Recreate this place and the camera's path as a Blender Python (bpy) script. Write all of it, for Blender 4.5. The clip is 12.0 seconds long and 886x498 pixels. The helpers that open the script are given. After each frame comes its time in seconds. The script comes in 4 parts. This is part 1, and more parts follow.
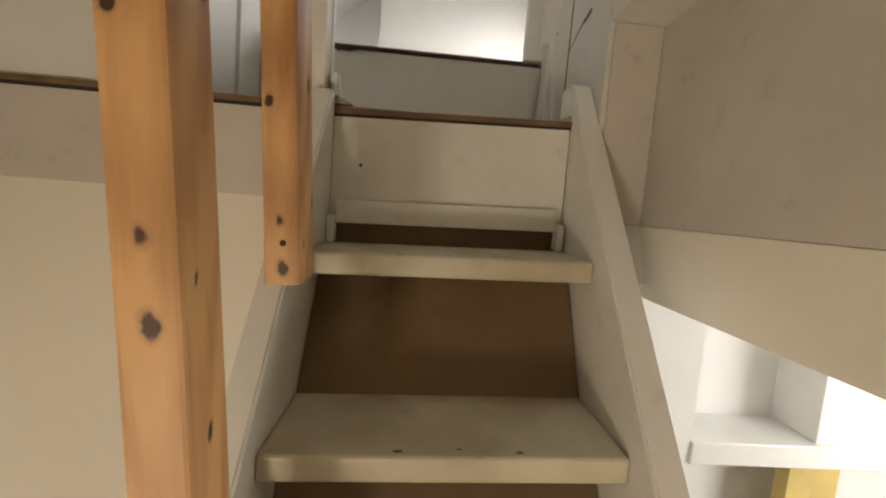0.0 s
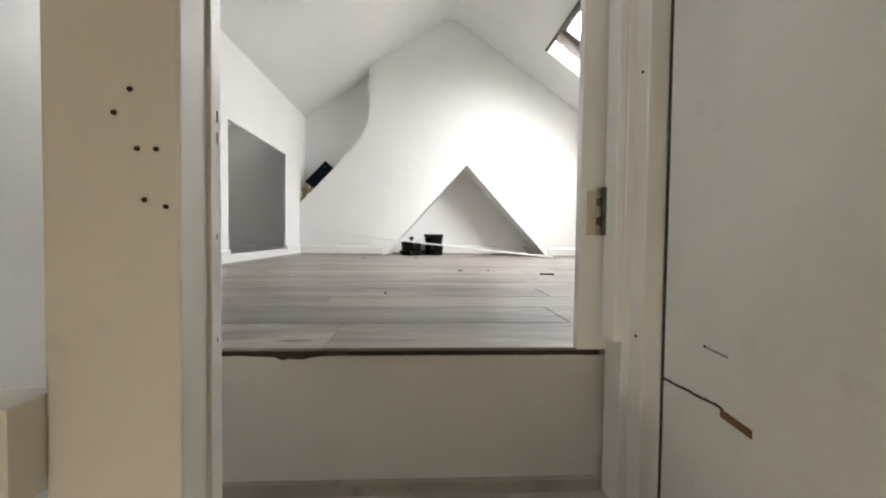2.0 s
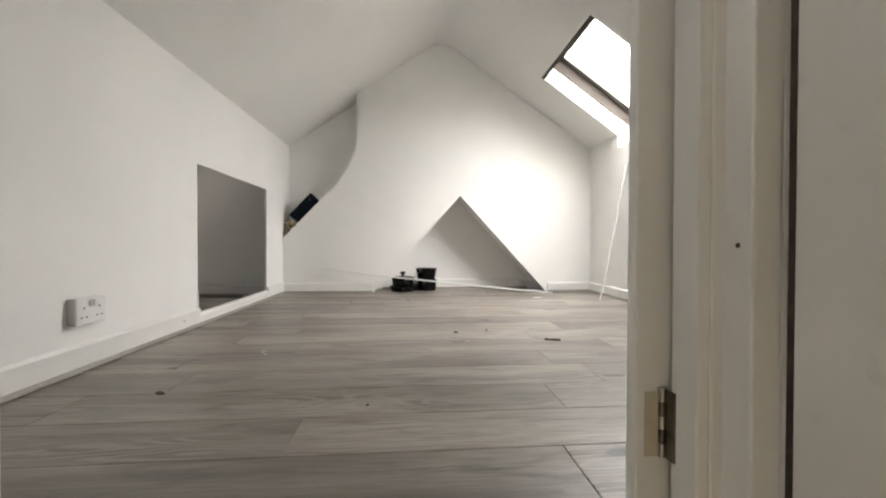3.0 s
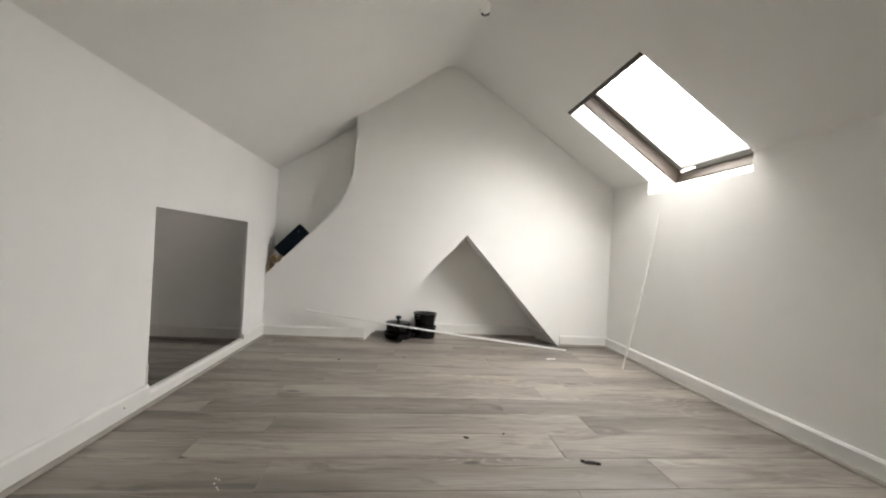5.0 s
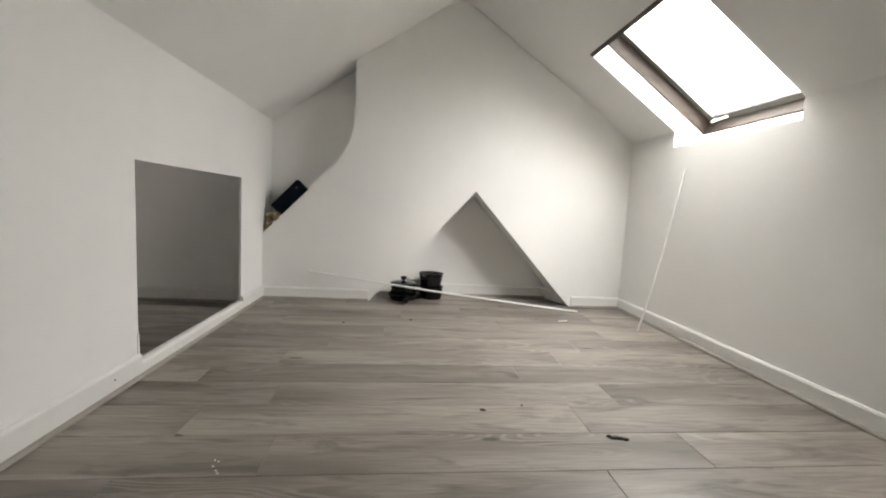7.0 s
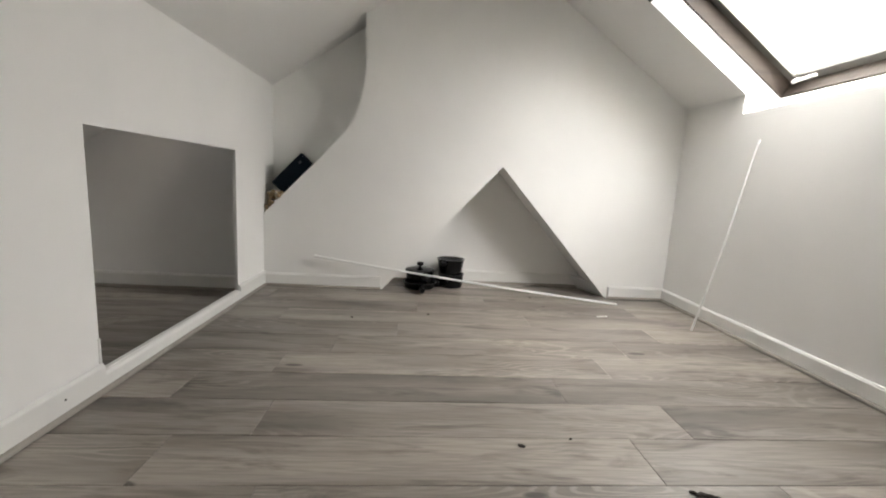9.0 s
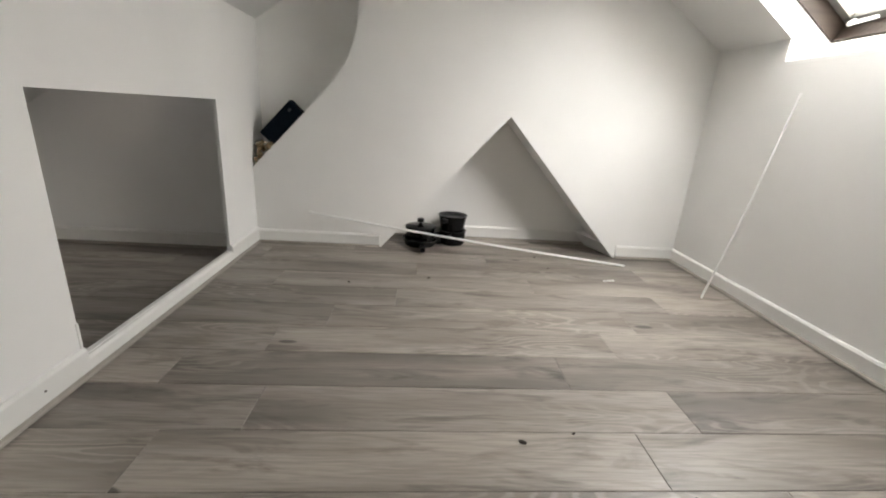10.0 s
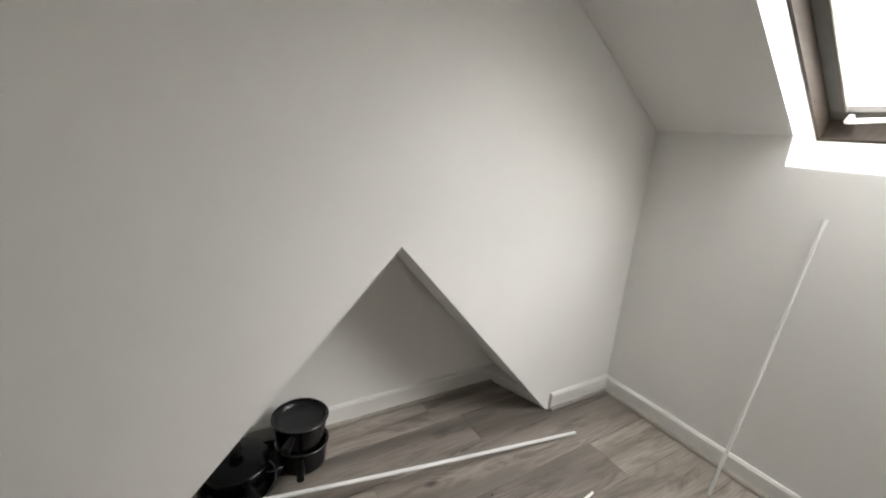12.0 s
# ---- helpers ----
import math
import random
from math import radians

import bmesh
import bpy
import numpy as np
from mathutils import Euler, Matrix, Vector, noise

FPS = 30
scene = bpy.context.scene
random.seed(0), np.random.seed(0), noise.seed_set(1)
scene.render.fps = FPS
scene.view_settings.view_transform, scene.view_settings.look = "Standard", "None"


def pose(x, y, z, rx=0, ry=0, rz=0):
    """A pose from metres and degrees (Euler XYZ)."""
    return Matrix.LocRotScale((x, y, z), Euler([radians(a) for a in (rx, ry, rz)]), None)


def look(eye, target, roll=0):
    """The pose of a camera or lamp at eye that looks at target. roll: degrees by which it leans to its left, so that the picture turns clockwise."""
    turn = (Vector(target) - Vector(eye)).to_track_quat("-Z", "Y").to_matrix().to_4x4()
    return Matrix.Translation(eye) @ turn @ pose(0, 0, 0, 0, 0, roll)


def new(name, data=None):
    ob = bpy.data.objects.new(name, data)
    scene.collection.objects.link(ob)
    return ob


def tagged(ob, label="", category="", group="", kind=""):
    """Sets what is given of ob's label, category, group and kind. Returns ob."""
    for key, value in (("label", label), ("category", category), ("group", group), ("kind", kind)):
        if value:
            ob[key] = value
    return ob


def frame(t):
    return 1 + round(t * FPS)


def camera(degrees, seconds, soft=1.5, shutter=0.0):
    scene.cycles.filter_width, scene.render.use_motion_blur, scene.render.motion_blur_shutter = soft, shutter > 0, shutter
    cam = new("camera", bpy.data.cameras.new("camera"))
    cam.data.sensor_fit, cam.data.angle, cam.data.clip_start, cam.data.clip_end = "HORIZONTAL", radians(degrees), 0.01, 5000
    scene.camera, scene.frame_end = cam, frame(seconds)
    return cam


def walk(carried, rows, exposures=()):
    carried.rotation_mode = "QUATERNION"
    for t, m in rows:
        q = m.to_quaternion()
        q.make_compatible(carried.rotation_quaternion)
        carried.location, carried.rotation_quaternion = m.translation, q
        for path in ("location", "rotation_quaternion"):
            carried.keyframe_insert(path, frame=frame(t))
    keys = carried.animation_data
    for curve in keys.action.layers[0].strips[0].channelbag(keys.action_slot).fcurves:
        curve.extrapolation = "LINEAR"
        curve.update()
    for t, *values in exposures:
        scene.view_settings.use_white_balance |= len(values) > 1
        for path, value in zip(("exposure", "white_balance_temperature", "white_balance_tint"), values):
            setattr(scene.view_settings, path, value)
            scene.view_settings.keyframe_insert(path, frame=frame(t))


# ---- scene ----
cam = camera(93.1, 12.0, 2.0)
PATH = [
    (0, (1.643, 0.816, -0.471), (1.777, 2.801, -0.676), 4.5),
    (0.3, (1.635, 0.917, -0.328), (1.786, 2.901, -0.529), 2.5),
    (0.6, (1.632, 0.997, -0.244), (1.719, 2.989, -0.398), 1.0),
    (1, (1.616, 1.112, -0.1), (1.594, 3.108, -0.222), 1.5),
    (1.5, (1.599, 1.245, 0.045), (1.606, 3.243, -0.053), 2.2),
    (2, (1.627, 1.355, 0.221), (1.738, 3.351, 0.159), 0.7),
    (2.5, (1.642, 1.501, 0.341), (1.768, 3.497, 0.348), 0.2),
    (3, (1.642, 1.621, 0.512), (1.785, 3.616, 0.484), 0.1),
    (4.8, (1.57, 2.07, 0.849), (1.746, 4.062, 0.859), 2.8),
    (5, (1.564, 2.098, 0.852), (1.742, 4.09, 0.86), 3.0),
    (5.5, (1.52, 2.178, 0.898), (1.785, 4.16, 0.874), 3.6),
    (6, (1.513, 2.229, 0.91), (1.83, 4.203, 0.87), 4.0),
    (6.5, (1.516, 2.289, 0.86), (1.806, 4.262, 0.721), 4.6),
    (7, (1.518, 2.306, 0.86), (1.706, 4.287, 0.66), 3.0),
    (7.5, (1.508, 2.395, 0.834), (1.586, 4.375, 0.563), 3.2),
    (9.5, (1.507, 2.798, 0.904), (1.635, 4.764, 0.56), 3.2),
    (10, (1.516, 2.913, 1.0), (1.638, 4.813, 0.388), 3.8),
    (10.5, (1.254, 3.308, 1.101), (1.308, 5.185, 0.412), 3.7),
    (11, (1.269, 3.724, 1.353), (1.535, 5.617, 0.764), 6.1),
    (11.2, (1.341, 3.904, 1.373), (1.71, 5.789, 0.816), 6.7),
    (11.5, (1.425, 4.2, 1.436), (1.961, 6.04, 0.862), 6.7),
    (11.7, (1.433, 4.345, 1.425), (2.138, 6.14, 0.894), 6.1),
    (12, (1.481, 4.608, 1.446), (2.473, 6.256, 0.9), 4.3),
]
EXPOSURES = [(0.0, 0.90, 6620, 10), (0.5, 1.17, 6380, 10), (1.0, 1.20, 6150, 10), (1.5, 1.24, 6100, 10), (2.0, 1.02, 6220, 10), (2.6, 0.78, 6400, 10), (3.2, 0.58, 6500, 10), (5.0, 0.36, 6500, 10), (7.5, 0.32, 6500, 10), (9.5, 0.26, 6490, 10), (10.5, 0.30, 6480, 10), (11.0, 0.22, 6480, 10), (11.5, 0.08, 6460, 10), (12.0, -0.16, 6430, 10)]
walk(cam, [(t, look(eye, target, roll)) for t, eye, target, roll in PATH], EXPOSURES)

# ---------------------------------------------------------------- light
world = bpy.data.worlds.new("overcast_sky")
scene.world = world
world.use_nodes = True
wt = world.node_tree
sky = wt.nodes.new("ShaderNodeTexSky")
sky.sky_type = "NISHITA"
sky.sun_disc = False
sky.sun_elevation = radians(48)
sky.sun_rotation = radians(120)
sky.air_density, sky.dust_density, sky.ozone_density = 1.0, 6.0, 0.6
wt.links.new(sky.outputs["Color"], wt.nodes["Background"].inputs["Color"])
wt.nodes["Background"].inputs["Strength"].default_value = 0.15


def lamp(name, kind, energy, colour, m, **more):
    data = bpy.data.lights.new(name, kind)
    data.energy, data.color = energy, colour
    if kind == "AREA":
        data.shape = "RECTANGLE"
        data.size, data.size_y = more["size"], more["size_y"]
        data.spread = radians(more.get("spread", 180))
    elif kind == "SUN":
        data.angle = more["angle"]
    else:
        data.shadow_soft_size = more.get("radius", 0.1)
    ob = new(name, data)
    ob.matrix_world = m
    return ob


lamp("sun", "SUN", 0.6, (1.0, 0.97, 0.93), look((10, -2, 12), (3, 3, 0)), angle=radians(40))
# daylight through the skylight's opening
lamp("skylight_daylight", "AREA", 84, (0.978, 0.985, 1.0), look((3.66, 4.86, 2.36), (3.16, 4.86, 1.50)), size=1.7, size_y=1.7, spread=150)
# warm lamp of the storey below, behind the stair foot
lamp("downstairs_lamp", "POINT", 15, (1.0, 0.85, 0.66), pose(1.15, -0.1, -1.25), radius=0.12)
# fill for the stair's east wall, through an added unseen roof window
lamp("stair_fill", "AREA", 4.0, (1.0, 0.985, 0.95), look((1.34, 1.915, 2.40), (1.80, 1.915, 1.5)), size=0.5, size_y=0.45)
# unseen area lamp added to brighten the white room below; no window built
lamp("downstairs_fill", "AREA", 20, (1.0, 0.98, 0.94), look((4.1, 1.3, -1.0), (2.9, 2.2, -1.2)), size=0.9, size_y=0.9)


# ---------------------------------------------------------------- materials
def mat(name, colour, rough=0.6, metal=0.0, vary=0.06, scale=3.0, grain=60.0, bump=0.15, dist=0.002, tint=None, spots=0.0, coat=0.0, spec=0.5):
    """A painted, plastered or moulded surface with variation at two scales and fine relief."""
    m = bpy.data.materials.new(name)
    m.use_nodes = True
    t = m.node_tree
    b = t.nodes["Principled BSDF"]
    L = t.links.new
    tc = t.nodes.new("ShaderNodeTexCoord")
    n1 = t.nodes.new("ShaderNodeTexNoise")
    n1.inputs["Scale"].default_value, n1.inputs["Detail"].default_value = scale, 5
    n2 = t.nodes.new("ShaderNodeTexNoise")
    n2.inputs["Scale"].default_value, n2.inputs["Detail"].default_value = grain, 4
    for n in (n1, n2):
        L(tc.outputs["Object"], n.inputs["Vector"])
    ramp = t.nodes.new("ShaderNodeValToRGB")
    lo = tint or [c * (1 - vary) for c in colour]
    ramp.color_ramp.elements[0].color = (*lo, 1)
    ramp.color_ramp.elements[1].color = (*colour, 1)
    ramp.color_ramp.elements[0].position, ramp.color_ramp.elements[1].position = 0.3, 0.62
    L(n1.outputs["Fac"], ramp.inputs["Fac"])
    out = ramp.outputs["Color"]
    if spots:
        n3 = t.nodes.new("ShaderNodeTexNoise")
        n3.inputs["Scale"].default_value, n3.inputs["Detail"].default_value = scale * 4.2, 8
        L(tc.outputs["Object"], n3.inputs["Vector"])
        r3 = t.nodes.new("ShaderNodeValToRGB")
        r3.color_ramp.elements[0].position, r3.color_ramp.elements[1].position = 0.62, 0.74
        r3.color_ramp.elements[0].color, r3.color_ramp.elements[1].color = (0, 0, 0, 1), (spots, spots, spots, 1)
        L(n3.outputs["Fac"], r3.inputs["Fac"])
        mix = t.nodes.new("ShaderNodeMix")
        mix.data_type = "RGBA"
        L(r3.outputs["Color"], mix.inputs["Factor"])
        L(out, mix.inputs["A"])
        mix.inputs["B"].default_value = (colour[0] * 0.35, colour[1] * 0.3, colour[2] * 0.24, 1)
        out = mix.outputs["Result"]
    L(out, b.inputs["Base Color"])
    rr = t.nodes.new("ShaderNodeMapRange")
    rr.inputs["To Min"].default_value, rr.inputs["To Max"].default_value = max(0.02, rough - 0.08), min(1, rough + 0.08)
    L(n2.outputs["Fac"], rr.inputs["Value"])
    L(rr.outputs["Result"], b.inputs["Roughness"])
    b.inputs["Metallic"].default_value = metal
    b.inputs["Coat Weight"].default_value = coat
    b.inputs["Specular IOR Level"].default_value = spec
    bp = t.nodes.new("ShaderNodeBump")
    bp.inputs["Strength"].default_value, bp.inputs["Distance"].default_value = bump, dist
    add = t.nodes.new("ShaderNodeMath")
    L(n1.outputs["Fac"], add.inputs[0])
    L(n2.outputs["Fac"], add.inputs[1])
    L(add.outputs[0], bp.inputs["Height"])
    L(bp.outputs["Normal"], b.inputs["Normal"])
    return m


def wood(name, light, dark, along, rough=0.5, ring=9.0, contrast=1.0, streak=1.0, fine_scale=60, knots_at=()):
    """Timber with long grain, cathedral figure and knots; along: the axis of the grain (0, 1, 2)."""
    m = bpy.data.materials.new(name)
    m.use_nodes = True
    t = m.node_tree
    b = t.nodes["Principled BSDF"]
    L = t.links.new
    tc = t.nodes.new("ShaderNodeTexCoord")
    vec = tc.outputs["Object"]

    def mapped(s_along, s_across):
        mp = t.nodes.new("ShaderNodeMapping")
        s = [s_across] * 3
        s[along] = s_along
        mp.inputs["Scale"].default_value = s
        L(vec, mp.inputs["Vector"])
        return mp.outputs["Vector"]

    fine = t.nodes.new("ShaderNodeTexNoise")
    fine.inputs["Scale"].default_value, fine.inputs["Detail"].default_value, fine.inputs["Roughness"].default_value = 1.0, 7, 0.65
    L(mapped(2.2 * streak, fine_scale), fine.inputs["Vector"])
    fine.inputs["Distortion"].default_value = 0.5
    broad = t.nodes.new("ShaderNodeTexNoise")
    broad.inputs["Scale"].default_value, broad.inputs["Detail"].default_value, broad.inputs["Distortion"].default_value = 1.0, 3, 0.6
    L(mapped(1.1, 7.0), broad.inputs["Vector"])
    wave = t.nodes.new("ShaderNodeTexWave")
    wave.wave_type, wave.bands_direction = "RINGS", "XYZ"[along]
    wave.inputs["Scale"].default_value, wave.inputs["Distortion"].default_value = ring, 11.0
    wave.inputs["Detail"].default_value, wave.inputs["Detail Scale"].default_value = 3, 0.7
    L(mapped(0.16, 1.0), wave.inputs["Vector"])
    m1 = t.nodes.new("ShaderNodeMath")
    m1.operation = "MULTIPLY_ADD"
    L(fine.outputs["Fac"], m1.inputs[0])
    m1.inputs[1].default_value = 0.5 * contrast
    m2 = t.nodes.new("ShaderNodeMath")
    m2.operation = "MULTIPLY"
    L(wave.outputs["Fac"], m2.inputs[0])
    m2.inputs[1].default_value = 0.16 * contrast
    L(m2.outputs[0], m1.inputs[2])
    m3 = t.nodes.new("ShaderNodeMath")
    m3.operation = "MULTIPLY_ADD"
    L(broad.outputs["Fac"], m3.inputs[0])
    m3.inputs[1].default_value = 0.55
    L(m1.outputs[0], m3.inputs[2])
    ramp = t.nodes.new("ShaderNodeValToRGB")
    ramp.color_ramp.elements[0].position, ramp.color_ramp.elements[1].position = 0.36, 0.86
    ramp.color_ramp.elements[0].color, ramp.color_ramp.elements[1].color = (*dark, 1), (*light, 1)
    L(m3.outputs[0], ramp.inputs["Fac"])
    out = ramp.outputs["Color"]
    if knots_at:
        wob = t.nodes.new("ShaderNodeTexNoise")
        wob.inputs["Scale"].default_value, wob.inputs["Detail"].default_value = 38.0, 3
        L(vec, wob.inputs["Vector"])
        for centre, radius in knots_at:
            mp = t.nodes.new("ShaderNodeMapping")
            mp.vector_type = "TEXTURE"
            mp.inputs["Location"].default_value = centre
            mp.inputs["Rotation"].default_value = (radians(-14), 0, 0)
            mp.inputs["Scale"].default_value = (radius * 1.2, radius * 0.8, radius * 2.1)
            L(vec, mp.inputs["Vector"])
            ln = t.nodes.new("ShaderNodeVectorMath")
            ln.operation = "LENGTH"
            L(mp.outputs["Vector"], ln.inputs[0])
            ad = t.nodes.new("ShaderNodeMath")
            ad.operation = "MULTIPLY_ADD"
            L(wob.outputs["Fac"], ad.inputs[0])
            ad.inputs[1].default_value = 1.5
            L(ln.outputs["Value"], ad.inputs[2])
            kr = t.nodes.new("ShaderNodeValToRGB")
            kr.color_ramp.elements[0].position, kr.color_ramp.elements[1].position = 0.70, 1.0
            kr.color_ramp.elements[0].color, kr.color_ramp.elements[1].color = (0.97, 0.97, 0.97, 1), (0.0, 0.0, 0.0, 1)
            mid = kr.color_ramp.elements.new(0.82)
            mid.color = (0.22, 0.22, 0.22, 1)
            sc = t.nodes.new("ShaderNodeMath")
            sc.operation = "MULTIPLY"
            L(ad.outputs[0], sc.inputs[0])
            sc.inputs[1].default_value = 0.66
            L(sc.outputs[0], kr.inputs["Fac"])
            mix = t.nodes.new("ShaderNodeMix")
            mix.data_type = "RGBA"
            L(kr.outputs["Color"], mix.inputs["Factor"])
            L(out, mix.inputs["A"])
            mix.inputs["B"].default_value = (dark[0] * 0.16, dark[1] * 0.12, dark[2] * 0.10, 1)
            out = mix.outputs["Result"]
    L(out, b.inputs["Base Color"])
    rr = t.nodes.new("ShaderNodeMapRange")
    rr.inputs["To Min"].default_value, rr.inputs["To Max"].default_value = rough + 0.1, rough - 0.08
    L(fine.outputs["Fac"], rr.inputs["Value"])
    L(rr.outputs["Result"], b.inputs["Roughness"])
    bp = t.nodes.new("ShaderNodeBump")
    bp.inputs["Strength"].default_value, bp.inputs["Distance"].default_value = 0.25, 0.001
    L(fine.outputs["Fac"], bp.inputs["Height"])
    L(bp.outputs["Normal"], b.inputs["Normal"])
    return m


def laminate(name, pale, mid, dark):
    """Printed oak plank: smooth long figure, a few smudged knots, pale cathedral flecks, its own tone for each plank."""
    m = bpy.data.materials.new(name)
    m.use_nodes = True
    t = m.node_tree
    b = t.nodes["Principled BSDF"]
    L = t.links.new
    tc = t.nodes.new("ShaderNodeTexCoord")
    oi = t.nodes.new("ShaderNodeObjectInfo")
    shift = t.nodes.new("ShaderNodeVectorMath")
    shift.operation = "MULTIPLY_ADD"
    L(oi.outputs["Random"], shift.inputs[0])
    shift.inputs[1].default_value = (37.0, 53.0, 17.0)
    L(tc.outputs["Object"], shift.inputs[2])

    def noise(scale, detail, rough=0.55, twist=0.0):
        mp = t.nodes.new("ShaderNodeMapping")
        mp.inputs["Scale"].default_value = scale
        L(shift.outputs[0], mp.inputs["Vector"])
        n = t.nodes.new("ShaderNodeTexNoise")
        n.inputs["Scale"].default_value, n.inputs["Detail"].default_value = 1.0, detail
        n.inputs["Roughness"].default_value, n.inputs["Distortion"].default_value = rough, twist
        L(mp.outputs["Vector"], n.inputs["Vector"])
        return n.outputs["Fac"]

    def ramp(fac, stops):
        r = t.nodes.new("ShaderNodeValToRGB")
        for i, (p, c) in enumerate(stops):
            el = r.color_ramp.elements[i] if i < 2 else r.color_ramp.elements.new(p)
            el.position, el.color = p, (*c, 1)
        L(fac, r.inputs["Fac"])
        return r.outputs["Color"]

    def blend(a, b_colour, fac):
        x = t.nodes.new("ShaderNodeMix")
        x.data_type = "RGBA"
        L(a, x.inputs["A"])
        x.inputs["B"].default_value = (*b_colour, 1)
        L(fac, x.inputs["Factor"])
        return x.outputs["Result"]

    figure = noise((0.8, 6.0, 1.0), 3, 0.45, 0.3)
    out = ramp(figure, ((0.34, mid), (0.62, pale)))
    grain = noise((7.0, 110.0, 1.0), 4, 0.5, 0.3)
    g = ramp(grain, ((0.36, (0.45,) * 3), (0.60, (0.0,) * 3)))
    out = blend(out, mid, g)
    smudge = noise((2.2, 12.0, 1.0), 6, 0.62, 0.8)
    out = blend(out, dark, ramp(smudge, ((0.51, (0.0,) * 3), (0.73, (0.9,) * 3))))
    # cathedral figure: pale nested contour lines, in patches
    field = noise((1.5, 8.5, 1.0), 1, 0.4)
    teeth = noise((24.0, 60.0, 1.0), 2, 0.5)
    fs = t.nodes.new("ShaderNodeMath")
    fs.operation = "MULTIPLY_ADD"
    L(teeth, fs.inputs[0])
    fs.inputs[1].default_value = 0.035
    L(field, fs.inputs[2])
    fk = t.nodes.new("ShaderNodeMath")
    fk.operation = "MULTIPLY"
    L(fs.outputs[0], fk.inputs[0])
    fk.inputs[1].default_value = 95.0
    wave = t.nodes.new("ShaderNodeMath")
    wave.operation = "SINE"
    L(fk.outputs[0], wave.inputs[0])
    patch = noise((1.1, 4.0, 1.0), 1)
    fm = t.nodes.new("ShaderNodeMath")
    fm.operation = "MULTIPLY"
    L(ramp(wave.outputs[0], ((0.1, (0.0,) * 3), (0.9, (0.42,) * 3))), fm.inputs[0])
    L(ramp(patch, ((0.53, (0.0,) * 3), (0.64, (1.0,) * 3))), fm.inputs[1])
    out = blend(out, [c * 1.25 for c in pale], fm.outputs[0])
    # small knots
    mp = t.nodes.new("ShaderNodeMapping")
    mp.inputs["Scale"].default_value = (1.5, 4.3, 1.0)
    L(shift.outputs[0], mp.inputs["Vector"])
    vo = t.nodes.new("ShaderNodeTexVoronoi")
    vo.inputs["Scale"].default_value = 1.0
    L(mp.outputs["Vector"], vo.inputs["Vector"])
    ks = t.nodes.new("ShaderNodeMath")
    ks.operation = "MULTIPLY_ADD"
    L(smudge, ks.inputs[0])
    ks.inputs[1].default_value = -0.12
    L(vo.outputs["Distance"], ks.inputs[2])
    out = blend(out, [c * 0.62 for c in dark], ramp(ks.outputs[0], ((0.0, (0.8,) * 3), (0.022, (0.0,) * 3))))
    hs = t.nodes.new("ShaderNodeHueSaturation")
    mr = t.nodes.new("ShaderNodeMapRange")
    mr.inputs["To Min"].default_value, mr.inputs["To Max"].default_value = 0.78, 1.13
    L(oi.outputs["Random"], mr.inputs["Value"])
    L(mr.outputs["Result"], hs.inputs["Value"])
    L(out, hs.inputs["Color"])
    L(hs.outputs["Color"], b.inputs["Base Color"])
    rr = t.nodes.new("ShaderNodeMapRange")
    rr.inputs["To Min"].default_value, rr.inputs["To Max"].default_value = 0.50, 0.32
    L(grain, rr.inputs["Value"])
    L(rr.outputs["Result"], b.inputs["Roughness"])
    bp = t.nodes.new("ShaderNodeBump")
    bp.inputs["Strength"].default_value, bp.inputs["Distance"].default_value = 0.15, 0.0006
    L(grain, bp.inputs["Height"])
    L(bp.outputs["Normal"], b.inputs["Normal"])
    return m


def glass(name, colour=(1, 1, 1), rough=0.0, sky_white=0.0):
    m = bpy.data.materials.new(name)
    m.use_nodes = True
    b = m.node_tree.nodes["Principled BSDF"]
    b.inputs["Base Color"].default_value = (*colour, 1)
    b.inputs["Transmission Weight"].default_value = 1.0
    b.inputs["Roughness"].default_value = rough
    b.inputs["IOR"].default_value = 1.45
    if sky_white:
        t = m.node_tree
        tc = t.nodes.new("ShaderNodeTexCoord")
        n = t.nodes.new("ShaderNodeTexNoise")
        n.inputs["Scale"].default_value, n.inputs["Detail"].default_value = 16.0, 6
        r = t.nodes.new("ShaderNodeValToRGB")
        r.color_ramp.elements[0].position, r.color_ramp.elements[1].position = 0.12, 0.44
        r.color_ramp.elements[1].color = (sky_white, sky_white, sky_white, 1)
        # translucent white mixed in paints the bright sky onto the pane
        tr = t.nodes.new("ShaderNodeBsdfTranslucent")
        tr.inputs["Color"].default_value = (0.82, 0.80, 0.76, 1)
        mix = t.nodes.new("ShaderNodeMixShader")
        t.links.new(tc.outputs["Object"], n.inputs["Vector"])
        t.links.new(n.outputs["Fac"], r.inputs["Fac"])
        t.links.new(r.outputs["Color"], mix.inputs["Fac"])
        t.links.new(b.outputs["BSDF"], mix.inputs[1])
        t.links.new(tr.outputs["BSDF"], mix.inputs[2])
        t.links.new(mix.outputs["Shader"], t.nodes["Material Output"].inputs["Surface"])
    return m


